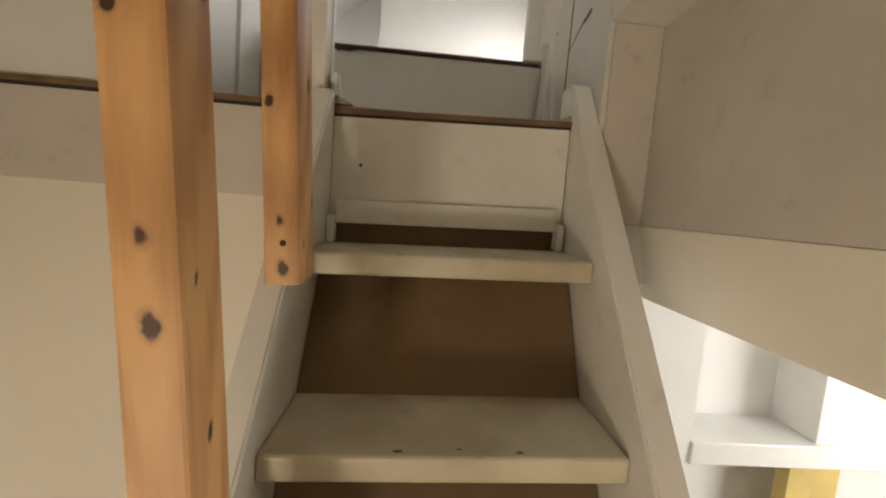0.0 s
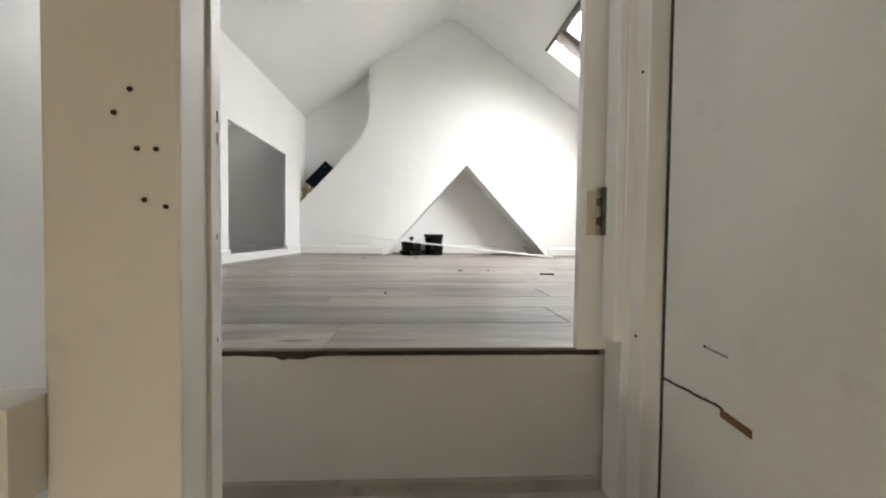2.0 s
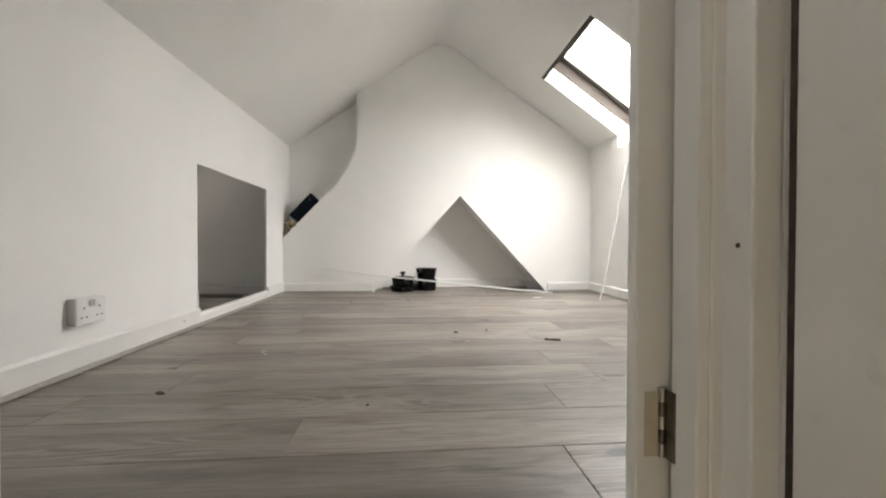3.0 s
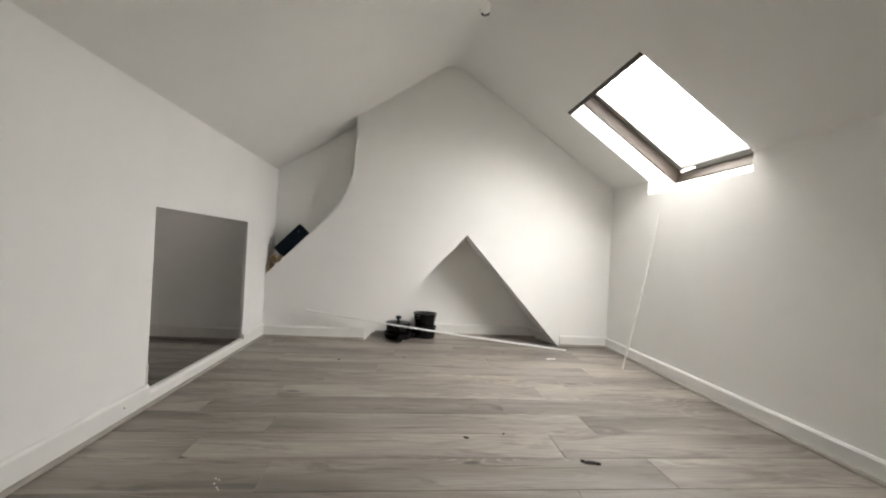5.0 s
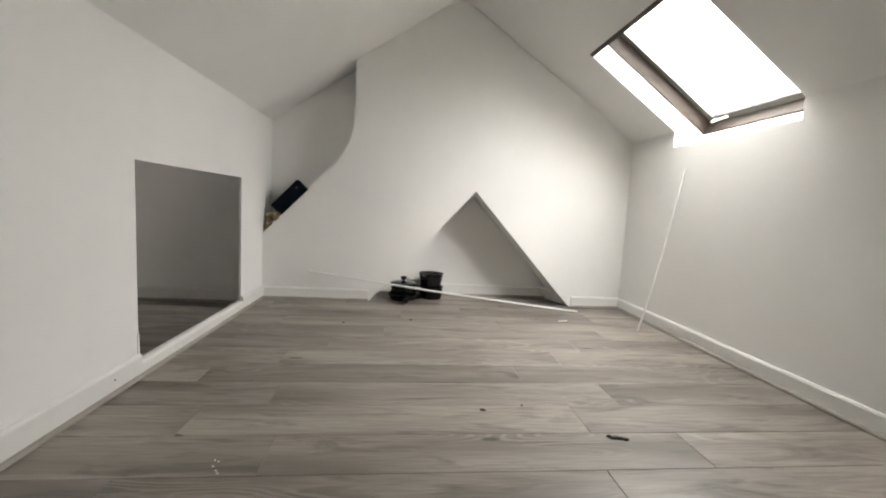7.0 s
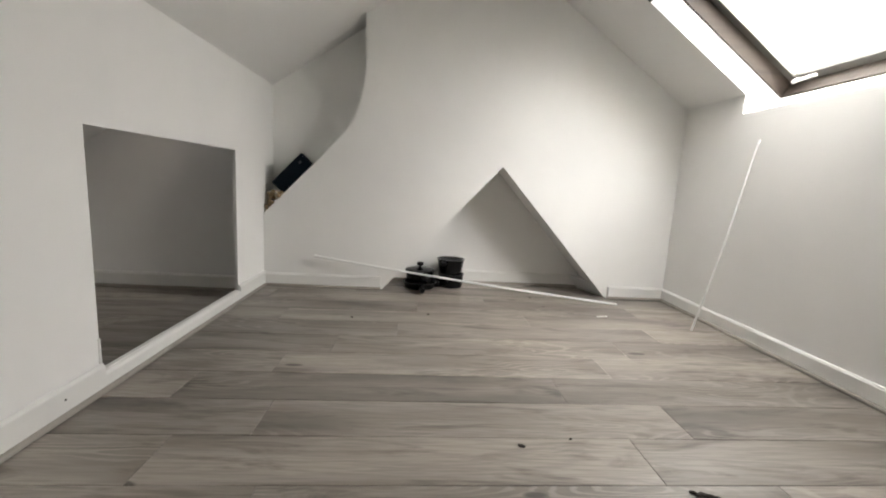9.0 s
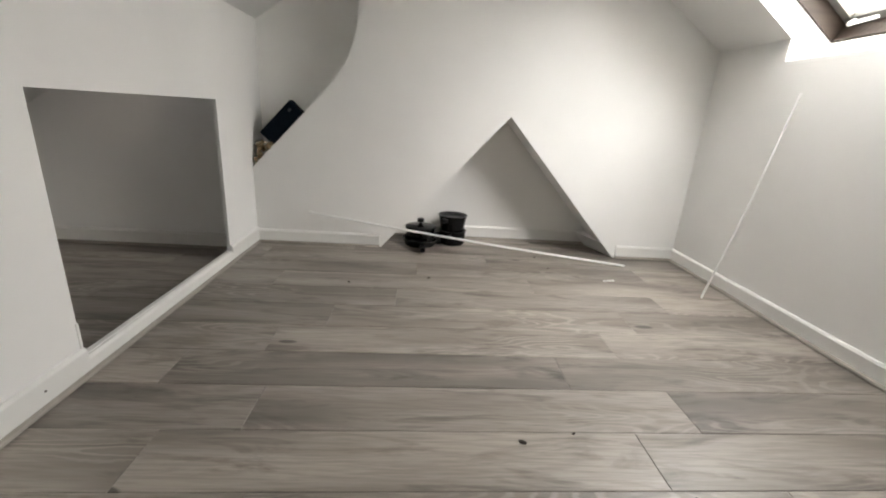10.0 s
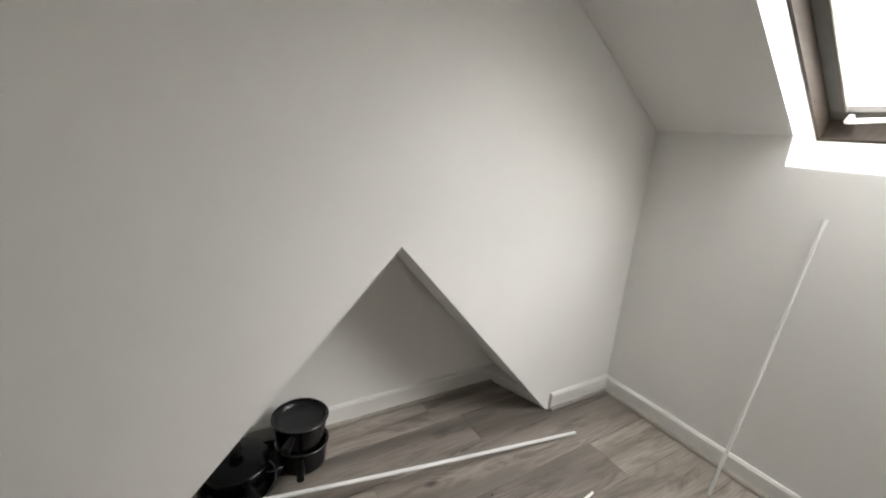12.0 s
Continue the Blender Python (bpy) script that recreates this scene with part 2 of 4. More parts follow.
PLASTER = mat("white_wall_paint", (0.86, 0.852, 0.828), 0.75, vary=0.05, scale=1.6, grain=140, bump=0.12, dist=0.0015)
CEILING_PAINT = mat("white_ceiling_paint", (0.84, 0.832, 0.81), 0.8, vary=0.04, scale=1.3, grain=120, bump=0.12, dist=0.0015)
# whiter copy of the wall paint, to lift the light in the eaves
EAVES_PAINT = mat("bright_white_paint", (0.90, 0.895, 0.88), 0.8, vary=0.04, scale=1.6, grain=120, bump=0.12)
GLOSS = mat("white_gloss_paint", (0.80, 0.793, 0.765), 0.34, vary=0.05, scale=5, grain=45, bump=0.15, dist=0.0012)
OLD_PAINT = mat("old_cream_paint", (0.76, 0.743, 0.695), 0.45, vary=0.10, scale=4, grain=38, bump=0.3, dist=0.002, spots=0.16)
TREAD_PAINT = mat("worn_cream_paint", (0.63, 0.58, 0.455), 0.42, tint=(0.45, 0.39, 0.275), scale=7, grain=40, bump=0.35, dist=0.002, spots=0.22)
LANDING = mat("grey_landing_paint", (0.38, 0.345, 0.285), 0.5, vary=0.34, scale=5, grain=30, bump=0.3, dist=0.002, spots=0.45)
FLOOR_EDGE = mat("grey_beige_board", (0.60, 0.555, 0.50), 0.75, vary=0.10, scale=5, grain=50, bump=0.25, spots=0.2)
CREAM_WALL = mat("cream_wall_paint", (0.78, 0.73, 0.63), 0.8, vary=0.05, scale=1.5, grain=110, bump=0.15, dist=0.002)
BEAD = mat("grey_beige_bead", (0.34, 0.31, 0.27), 0.5, vary=0.15, scale=9, grain=60, bump=0.1)
PLY = mat("bare_brown_board", (0.185, 0.118, 0.056), 0.7, vary=0.25, scale=4, grain=60, bump=0.2, spots=0.25)
DARK_EDGE = mat("dark_brown_edge", (0.055, 0.04, 0.026), 0.8, vary=0.5, scale=30, grain=90, bump=0.4)
# near black of holes, joints and crumbs, also painted shade under the nosings
DARK_GAP_SHADE = mat("dark_gap_shade", (0.035, 0.028, 0.02), 0.9)
NOTCH = mat("bare_brown_wood", (0.20, 0.10, 0.035), 0.7, vary=0.5, scale=40)
NOSING = mat("worn_brown_edge", (0.20, 0.12, 0.055), 0.6, vary=0.4, scale=18, grain=90, bump=0.4)
BLACK = mat("black_enamel", (0.004, 0.004, 0.0045), 0.14, vary=0.3, scale=12, grain=90, bump=0.05, spec=0.28)
BLACK_PLASTIC = mat("black_handle_plastic", (0.005, 0.005, 0.005), 0.3, vary=0.3, scale=12, spec=0.25)
POT_INSIDE = mat("dark_grey_nonstick", (0.012, 0.013, 0.014), 0.3, vary=0.3, scale=20)
NAVY = mat("dark_navy_card", (0.0022, 0.006, 0.011), 0.7, vary=0.3, scale=12, bump=0.1, spec=0.12)
PALE_RUBBLE = mat("pale_plaster_rubble", (0.60, 0.54, 0.42), 0.95, vary=0.4, scale=30, bump=0.6, dist=0.006)
RUBBLE = mat("tan_rubble", (0.38, 0.27, 0.15), 0.9, vary=0.65, scale=25, bump=0.6, dist=0.006)
STEEL = mat("dull_steel", (0.42, 0.40, 0.36), 0.38, metal=1.0, vary=0.25, scale=30)
DARK_STEEL = mat("tarnished_steel", (0.17, 0.15, 0.12), 0.45, metal=0.8, vary=0.5, scale=40)
YELLOWED = mat("yellowed_bare_patch", (0.62, 0.57, 0.44), 0.6, vary=0.2, scale=20)
PLASTIC = mat("white_plastic", (0.80, 0.80, 0.78), 0.3, vary=0.02, scale=8, bump=0.02)
GREY_PLASTIC = mat("grey_box_plastic", (0.58, 0.58, 0.56), 0.4, vary=0.05)
RIM = mat("dark_worn_rim", (0.05, 0.05, 0.05), 0.25, metal=0.6, vary=0.3, scale=30)
PRINT = mat("faded_print", (0.035, 0.04, 0.045), 0.6)
SASH = mat("grey_sash_paint", (0.10, 0.095, 0.085), 0.5, vary=0.25, scale=9, bump=0.2)
BROWN_FRAME = wood("brown_stained_frame", (0.052, 0.037, 0.026), (0.028, 0.019, 0.013), 0, 0.55)
PINE_KNOTS = [((1.464, 0.0, -0.568), 0.012), ((1.486, 0.022, -0.018), 0.018), ((1.486, 0.045, -0.165), 0.008), ((1.448, 0.0, -0.20), 0.009), ((1.462, 0.0, -0.505), 0.009), ((1.486, 0.020, -0.54), 0.006), ((1.486, 0.066, -0.48), 0.009), ((1.486, 0.030, -0.66), 0.008), ((1.452, 0.0, -0.36), 0.010), ((1.486, 0.05, -0.33), 0.012)]
PINE = wood("pine", (0.62, 0.36, 0.155), (0.27, 0.105, 0.03), 2, 0.45, ring=13, contrast=1.35, fine_scale=36, streak=1.5, knots_at=PINE_KNOTS)
OAK = laminate("grey_oak_laminate", (0.342, 0.303, 0.263), (0.165, 0.143, 0.121), (0.072, 0.059, 0.049))
YELLOW = mat("yellow_board", (0.70, 0.53, 0.18), 0.6, vary=0.25, scale=6)
# mostly translucent white, standing in for the bright sky behind
PANE = glass("sky_white_glass", sky_white=0.92)
BULB = glass("bulb_glass", (1, 1, 1))
CABLE = mat("white_cable", (0.7, 0.7, 0.68), 0.45)


# ---------------------------------------------------------------- building blocks
def finish(name, bm, material, smooth=False):
    bmesh.ops.recalc_face_normals(bm, faces=bm.faces)
    me = bpy.data.meshes.new(name)
    bm.to_mesh(me)
    bm.free()
    me.materials.append(material)
    if smooth:
        me.shade_smooth()
        me.set_sharp_from_angle(angle=radians(40))
    return new(name, me)


def part(name, bm, material, parent, label="", smooth=False):
    ob = finish(name, bm, material, smooth)
    ob.parent = parent
    ob.matrix_parent_inverse = parent.matrix_basis.inverted()
    if label:
        ob["label"] = label
    return ob


def thing(name, at, label, category, group=""):
    ob = new(name)
    ob.empty_display_size = 0.05
    ob.location = at
    bpy.context.view_layer.update()
    return tagged(ob, label, category, group)


def structure(name, bm, material, label="", smooth=False):
    return tagged(finish(name, bm, material, smooth), label, kind="structure")


def box(lo, hi, bevel=0.0, bm=None, segments=2):
    own = bmesh.new()
    bmesh.ops.create_cube(own, size=1)
    for v in own.verts:
        v.co = Vector([l + (h - l) * (c + 0.5) for l, h, c in zip(lo, hi, v.co)])
    if bevel:
        bmesh.ops.bevel(own, geom=own.edges[:], offset=bevel, segments=segments, affect="EDGES", profile=0.6)
    if bm is None:
        return own
    join(bm, own)
    return bm


def join(bm, other, m=None):
    me = bpy.data.meshes.new("tmp")
    other.to_mesh(me)
    other.free()
    if m:
        me.transform(m)
    bm.from_mesh(me)
    bpy.data.meshes.remove(me)


def prism(points, direction, bevel=0.0):
    """A flat outline swept along a direction."""
    bm = bmesh.new()
    f = bm.faces.new([bm.verts.new(p) for p in points])
    r = bmesh.ops.extrude_face_region(bm, geom=[f])
    bmesh.ops.translate(bm, vec=direction, verts=[v for v in r["geom"] if isinstance(v, bmesh.types.BMVert)])
    bmesh.ops.triangulate(bm, faces=[q for q in bm.faces if len(q.verts) > 4])
    if bevel:
        sharp = [e for e in bm.edges if len(e.link_faces) == 2 and e.calc_face_angle(0) > 0.5]
        bmesh.ops.bevel(bm, geom=sharp, offset=bevel, segments=2, affect="EDGES")
    return bm


def lathe(profile, at=(0, 0, 0), steps=40):
    """A turned shape about the vertical; profile: (radius, height) pairs."""
    bm = bmesh.new()
    rings = []
    for r, z in profile:
        if r < 1e-5:
            rings.append([bm.verts.new((at[0], at[1], at[2] + z))])
        else:
            rings.append([bm.verts.new((at[0] + r * math.cos(2 * math.pi * i / steps), at[1] + r * math.sin(2 * math.pi * i / steps), at[2] + z)) for i in range(steps)])
    for a, b in zip(rings, rings[1:]):
        for i in range(steps):
            j = (i + 1) % steps
            q = [a[i % len(a)], a[j % len(a)], b[j % len(b)], b[i % len(b)]]
            q = list(dict.fromkeys(q))
            if len(q) > 2:
                bm.faces.new(q)
    return bm


def tube(points, radius, steps=12):
    """A round rod along a run of points, with closed ends."""
    bm = bmesh.new()
    pts = [Vector(p) for p in points]
    rings = []
    for i, p in enumerate(pts):
        d = (pts[min(i + 1, len(pts) - 1)] - pts[max(i - 1, 0)]).normalized()
        q = d.to_track_quat("Z", "Y")
        r = radius[i] if isinstance(radius, (list, tuple)) else radius
        rings.append([bm.verts.new(p + q @ Vector((r * math.cos(2 * math.pi * k / steps), r * math.sin(2 * math.pi * k / steps), 0))) for k in range(steps)])
    for a, b in zip(rings, rings[1:]):
        for k in range(steps):
            bm.faces.new([a[k], a[(k + 1) % steps], b[(k + 1) % steps], b[k]])
    bm.faces.new(rings[0][::-1])
    bm.faces.new(rings[-1])
    return bm


def skewed(bm):
    """The stair has settled: its cross pieces rise a little towards the wall."""
    for v in bm.verts:
        v.co.z += 0.03 * (v.co.x - 1.705)
    return bm


# ---------------------------------------------------------------- the loft room's shell
LW, RW, FW, NW = 0.318, 3.54, 6.0, 2.17
LT, RT = 1.545, 1.52
RX, RZ = 1.93, 2.62
DEEP = 6.36
BACK = -1.4


def left_roof(x):
    return LT + (RZ - LT) * (x - LW) / (RX - LW)


def right_roof(x):
    return RT + (RZ - RT) * (RW - x) / (RW - RX)


# subfloor; the planks lie on it
floor = structure("floor", box((LW - 1.5, 2.20, -0.20), (RW + 0.1, 6.5, -0.013)), PLY, "grey oak laminate floor of the loft room")

# far wall with the triangular niche and the curved recess cut out of it
curve = [(1.060, left_roof(1.06) - 0.0), (1.066, 1.70), (1.064, 1.58), (1.054, 1.49), (1.030, 1.40), (0.985, 1.295), (0.920, 1.195), (0.80, 1.062), (0.65, 0.905), (0.48, 0.725), (LW, 0.556)]
outline = [(LW, -0.01), (1.228, -0.01), (2.137, 1.008), (3.067, -0.01), (RW, -0.01), (RW, RT), (RX, RZ)] + curve
structure("wall_north", prism([(x, FW, z) for x, z in outline], (0, 0.34, 0)), PLASTER, "white painted gable wall with a triangular niche")
structure("wall_recess", box((LW - 0.1, 6.235, 0.3), (1.25, 6.33, 2.35)), PLASTER, "white back of the curved wall recess")
structure("wall_niche", box((1.0, DEEP, -0.02), (3.3, DEEP + 0.1, 1.2)), PLASTER, "white back wall of the triangular niche")
structure("niche_cheek", prism([(3.058, 6.002, 0.0), (2.94, 6.36, 0.0), (3.3, 6.36, 0.0)], (-0.09, 0, 0.11)), PLASTER, "white sloping cheek of the niche")

# left wall with the low hatch opening into the eaves
HY0, HY1, HZ0, HZ1 = 4.308, 5.535, 0.073, 0.998
bm = box((LW - 0.02, NW - 0.45, -0.02), (LW, HY0, LT + 0.03))
box((LW - 0.02, HY1, -0.02), (LW, 6.36, LT + 0.03), bm=bm)
box((LW - 0.02, HY0, HZ1), (LW, HY1, LT + 0.03), bm=bm)
box((LW - 0.02, HY0, -0.02), (LW, HY1, HZ0 - 0.012), bm=bm)
structure("wall_west", bm, PLASTER, "white knee wall with a low square opening into the eaves")

# eaves space behind the opening
structure("wall_eaves_end", box((-1.22, 5.80, -0.02), (LW - 0.02, 5.9, 1.7)), EAVES_PAINT, "white end wall of the eaves space")
# unseen back and near walls, set close so light bounces in the eaves
structure("wall_bounce_back", box((-1.22, 4.0, -0.02), (-1.12, 5.85, 0.85)), EAVES_PAINT, "unseen white low wall at the back of the eaves, set close for bounce")
structure("wall_bounce_near", box((-1.22, 4.0, -0.02), (LW - 0.02, 4.15, 1.7)), EAVES_PAINT, "unseen white near wall, added to bounce light in the eaves")
structure("ceiling_eaves", prism([(x, 4.0, left_roof(x) + d) for x, d in ((-1.22, 0.2), (LW - 0.021, 0.2), (LW - 0.021, 0.25), (-1.22, 0.25))], (0, 1.9, 0)), EAVES_PAINT, "white sloping ceiling of the eaves")

# right wall, notched under the skylight
SY0, SY1, SILL = 4.358, 5.41, 1.405
bm = box((RW, NW - 0.2, -0.02), (RW + 0.1, SY0, RT + 0.02))
box((RW, SY1, -0.02), (RW + 0.1, 6.36, RT + 0.02), bm=bm)
box((RW, SY0, -0.02), (RW + 0.1, SY1, SILL - 0.004), bm=bm)
structure("wall_east", bm, PLASTER, "white knee wall below the skylight")

# ceilings; the one on the right has the skylight's slanting hole
def west_piece(x0, x1, y0, y1):
    return prism([(x0, y0, left_roof(x0)), (x1, y0, left_roof(x1)), (x1, y0, left_roof(x1) + 0.05), (x0, y0, left_roof(x0) + 0.05)], (0, y1 - y0, 0))


# hole for the added window that lets the stair's fill lamp in
WX0, WX1, WY0, WY1 = 1.18, 1.66, 1.71, 2.12
bm = west_piece(LW - 0.05, RX, WY1, 6.36)
join(bm, west_piece(LW - 0.05, RX, BACK, WY0))
join(bm, west_piece(LW - 0.05, WX0, WY0, WY1))
join(bm, west_piece(WX1, RX, WY0, WY1))
bmesh.ops.remove_doubles(bm, verts=bm.verts, dist=0.0005)
structure("ceiling_west", bm, CEILING_PAINT, "white sloping plaster ceiling")
SX = 2.81


def far_y(x):
    return 5.385 + (x - SX) * 0.032


def near_y(x):
    return 4.335 + (x - SX) * 0.03


def roof_piece(plan):
    bm = bmesh.new()
    f = bm.faces.new([bm.verts.new((x, y, right_roof(x))) for x, y in plan])
    r = bmesh.ops.extrude_face_region(bm, geom=[f])
    bmesh.ops.translate(bm, vec=(0, 0, 0.05), verts=[v for v in r["geom"] if isinstance(v, bmesh.types.BMVert)])
    return bm


bm = roof_piece([(RX, BACK), (SX, BACK), (SX, 6.36), (RX, 6.36)])
join(bm, roof_piece([(SX, BACK), (RW + 0.05, BACK), (RW + 0.05, near_y(RW + 0.05)), (SX, near_y(SX))]))
join(bm, roof_piece([(SX, far_y(SX)), (RW + 0.05, far_y(RW + 0.05)), (RW + 0.05, 6.36), (SX, 6.36)]))
bmesh.ops.remove_doubles(bm, verts=bm.verts, dist=0.0005)
structure("ceiling_east", bm, CEILING_PAINT, "white sloping plaster ceiling with a skylight opening")

# trowelled fillet along the ridge
bm = bmesh.new()
reach, steps = 0.13, 10
p0, p1, p2 = (RX - reach, left_roof(RX - reach) - 0.001), (RX, RZ - 0.001), (RX + reach, right_roof(RX + reach) - 0.001)
rows = []
for k in range(steps + 1):
    u = k / steps
    x = (1 - u) ** 2 * p0[0] + 2 * u * (1 - u) * p1[0] + u * u * p2[0]
    z = (1 - u) ** 2 * p0[1] + 2 * u * (1 - u) * p1[1] + u * u * p2[1]
    rows.append([bm.verts.new((x, y, z)) for y in (NW, FW)])
peak = [bm.verts.new((RX, y, RZ + 0.01)) for y in (NW, FW)]
for a, b in zip(rows, rows[1:]):
    bm.faces.new([a[0], a[1], b[1], b[0]])
bm.faces.new([rows[0][0], peak[0], peak[1], rows[0][1]])
bm.faces.new([rows[-1][0], rows[-1][1], peak[1], peak[0]])
structure("ceiling_ridge", bm, CEILING_PAINT, "white rounded plaster along the ridge", True)

# ---------------------------------------------------------------- skylight
NX, NZ = 0.564, 0.826
E1 = (SX + 0.14 * NX, right_roof(SX) + 0.14 * NZ)
D1 = (3.78, 1.515)
E2 = (E1[0] + 0.15 * NX, E1[1] + 0.15 * NZ)
D2 = (D1[0] + 0.15 * NX, D1[1] + 0.15 * NZ)
top = (SX, right_roof(SX))
low = (RW + 0.005, RT + 0.004)
sillp = (RW + 0.005, SILL)


def slant(fn, pts, out):
    return prism([(x, fn(x), z) for x, z in pts], (0, out, 0))


skylight = thing("skylight", (3.3, 4.85, 1.4), "roof window with brown wooden frame, grey sash and bright pane", "skylight")
skylight["kind"] = "structure"
bm = slant(far_y, [top, low, sillp, D1, E1], 0.05)
join(bm, slant(near_y, [top, low, sillp, D1, E1], -0.05))
join(bm, prism([(sillp[0], near_y(sillp[0]) - 0.05, sillp[1]), (D1[0], near_y(D1[0]) - 0.05, D1[1]), (D1[0], near_y(D1[0]) - 0.05, D1[1] - 0.06), (sillp[0], near_y(sillp[0]) - 0.05, sillp[1] - 0.06)], (0, 1.17, 0)))
join(bm, prism([(top[0], 4.2, top[1]), (E1[0], 4.2, E1[1]), (E1[0] - 0.05, 4.2, E1[1] + 0.03), (top[0] - 0.05, 4.2, top[1] + 0.05)], (0, 1.15, 0)))
part("reveal", bm, PLASTER, skylight, "white plastered reveal and sill")
part("head_trim", prism([(SX - 0.002, near_y(SX), right_roof(SX) - 0.004), (SX + 0.022, near_y(SX), right_roof(SX) - 0.019), (SX + 0.030, near_y(SX), right_roof(SX) + 0.0), (SX + 0.004, near_y(SX), right_roof(SX) + 0.03)], (0, far_y(SX) - near_y(SX), 0)), BROWN_FRAME, skylight, "dark brown strip along the head")
bm = slant(lambda x: far_y(x) - 0.012, [E1, D1, D2, E2], 0.06)
join(bm, slant(lambda x: near_y(x) + 0.012, [E1, D1, D2, E2], -0.06))
join(bm, prism([(D1[0] - 0.008, near_y(3.8), D1[1] + 0.01), (D2[0] - 0.008, near_y(3.8), D2[1] + 0.01), (D2[0] + 0.05, near_y(3.8), D2[1] - 0.05), (D1[0] + 0.05, near_y(3.8), D1[1] - 0.05)], (0, 1.05, 0)))
join(bm, prism([(E1[0], 4.24, E1[1]), (E2[0], 4.24, E2[1]), (E2[0] - 0.05, 4.24, E2[1] + 0.04), (E1[0] - 0.05, 4.24, E1[1] + 0.04)], (0, 1.1, 0)))
part("frame", bm, BROWN_FRAME, skylight, "brown stained wooden lining of the frame")


def on_pane(u, v, d):
    """u: 0 at the top, 1 at the foot of the sash; v: 0 near, 1 far; d: metres out from the sash's inner face."""
    x = E2[0] + (D2[0] - E2[0]) * u
    z = E2[1] + (D2[1] - E2[1]) * u
    y = near_y(x) + 0.012 + (far_y(x) - near_y(x) - 0.024) * v
    return Vector((x - 0.05 * NX + d * NX, y, z - 0.05 * NZ + d * NZ))


def bar(u0, u1, v0, v1, d0, d1):
    bm = bmesh.new()
    vs = [bm.verts.new(on_pane(u, v, d)) for d in (d0, d1) for u, v in ((u0, v0), (u1, v0), (u1, v1), (u0, v1))]
    for q in ((0, 1, 2, 3), (4, 5, 6, 7), (0, 1, 5, 4), (1, 2, 6, 5), (2, 3, 7, 6), (3, 0, 4, 7)):
        bm.faces.new([vs[i] for i in q])
    bmesh.ops.recalc_face_normals(bm, faces=bm.faces)
    bmesh.ops.bevel(bm, geom=bm.edges[:], offset=0.003, segments=1, affect="EDGES")
    return bm


sash = part("sash", bar(0, 0.055, 0, 1, 0, 0.05), SASH, skylight, "dark grey sash")
part("rail", bar(0.945, 1, 0, 1, 0, 0.05), SASH, sash)
part("stile", bar(0.055, 0.945, 0, 0.05, 0, 0.05), SASH, sash)
part("stile", bar(0.055, 0.945, 0.95, 1, 0, 0.05), SASH, sash)
part("bead", bar(0.055, 0.945, 0.942, 0.95, -0.004, 0.03), STEEL, sash, "pale metal glazing bead")
pane = part("pane", bar(0.05, 0.95, 0.045, 0.955, 0.03, 0.036), PANE, skylight)
pane.visible_shadow = False
h0 = on_pane(0.965, 0.93, -0.004)
bm = tube([h0, h0 + Vector((-0.03, 0, -0.02)), h0 + Vector((-0.035, -0.03, -0.02)), h0 + Vector((-0.03, -0.15, -0.012))], [0.013, 0.012, 0.011, 0.009])
part("handle", bm, PLASTIC, skylight, "white plastic window handle", True)

# ---------------------------------------------------------------- front wall, doorway and stairwell shell
LZ, LF = -0.285, 1.692          # landing height and its front edge
DOWN = -2.656                  # floor of the storey below
CEIL = -0.48                   # its ceiling
OL, OR = 1.137, 1.99           # sides of the doorway


def under_roof(x0, x1, y0, y1, z0):
    """A wall block that reaches up to the sloping ceiling."""
    pts = [(x0, z0), (x1, z0), (x1, min(left_roof(x1), right_roof(x1)) + 0.02)]
    if x0 < RX < x1:
        pts.append((RX, RZ + 0.02))
    pts.append((x0, min(left_roof(x0), right_roof(x0)) + 0.02))
    return prism([(x, y0, z) for x, z in pts], (0, y1 - y0, 0))


bm = under_roof(LW - 0.05, OL, LF + 0.008, 2.0, LZ)
join(bm, under_roof(LW - 0.05, OL - 0.014, 2.0, 2.026, LZ))
join(bm, under_roof(LW - 0.05, OL, 2.026, NW, LZ))
structure("wall_south_west", bm, GLOSS, "white painted boarded wall beside the doorway")
bm = under_roof(2.045, RW + 0.05, 2.06, NW, -0.3)
structure("wall_south_east", bm, PLASTER, "white wall beside the door lining")
# right side of the stairwell: boarded wall, overhang and the recessed floor edge below it

def wall_x(y):
    return 1.985 + 0.132 * (y - 1.64)


bm = prism([(wall_x(1.642), 1.642, -0.6), (wall_x(2.036), 2.036, -0.6), (2.13, 2.036, -0.6), (2.13, 1.642, -0.6)], (0, 0, 3.16))
structure("wall_stair_east", bm, OLD_PAINT, "cream painted boarded wall with filled cracks and holes")
structure("wall_stair_overhang", box((1.986, BACK, -0.098), (2.094, 1.639, 2.56)), OLD_PAINT, "cream painted upper wall of the stairwell")
structure("wall_floor_edge", box((2.09, BACK, CEIL), (2.16, 1.70, -0.099)), FLOOR_EDGE, "grey beige recessed edge of the upper floor")
# added plate; its darker grey puts shade on the lit return face
structure("wall_return_shade", box((1.994, 1.632, CEIL), (2.089, 1.6412, -0.0995), 0.002), FLOOR_EDGE, "thin grey beige plate added to shade the return face beside the stair")
structure("wall_lower_lip", prism([(2.092, BACK, CEIL - 0.001), (2.13, BACK, -0.632), (2.18, BACK, -0.632), (2.18, BACK, CEIL - 0.001)], (0, 1.98 - BACK, 0)), CREAM_WALL, "cream plastered lip over the room below")
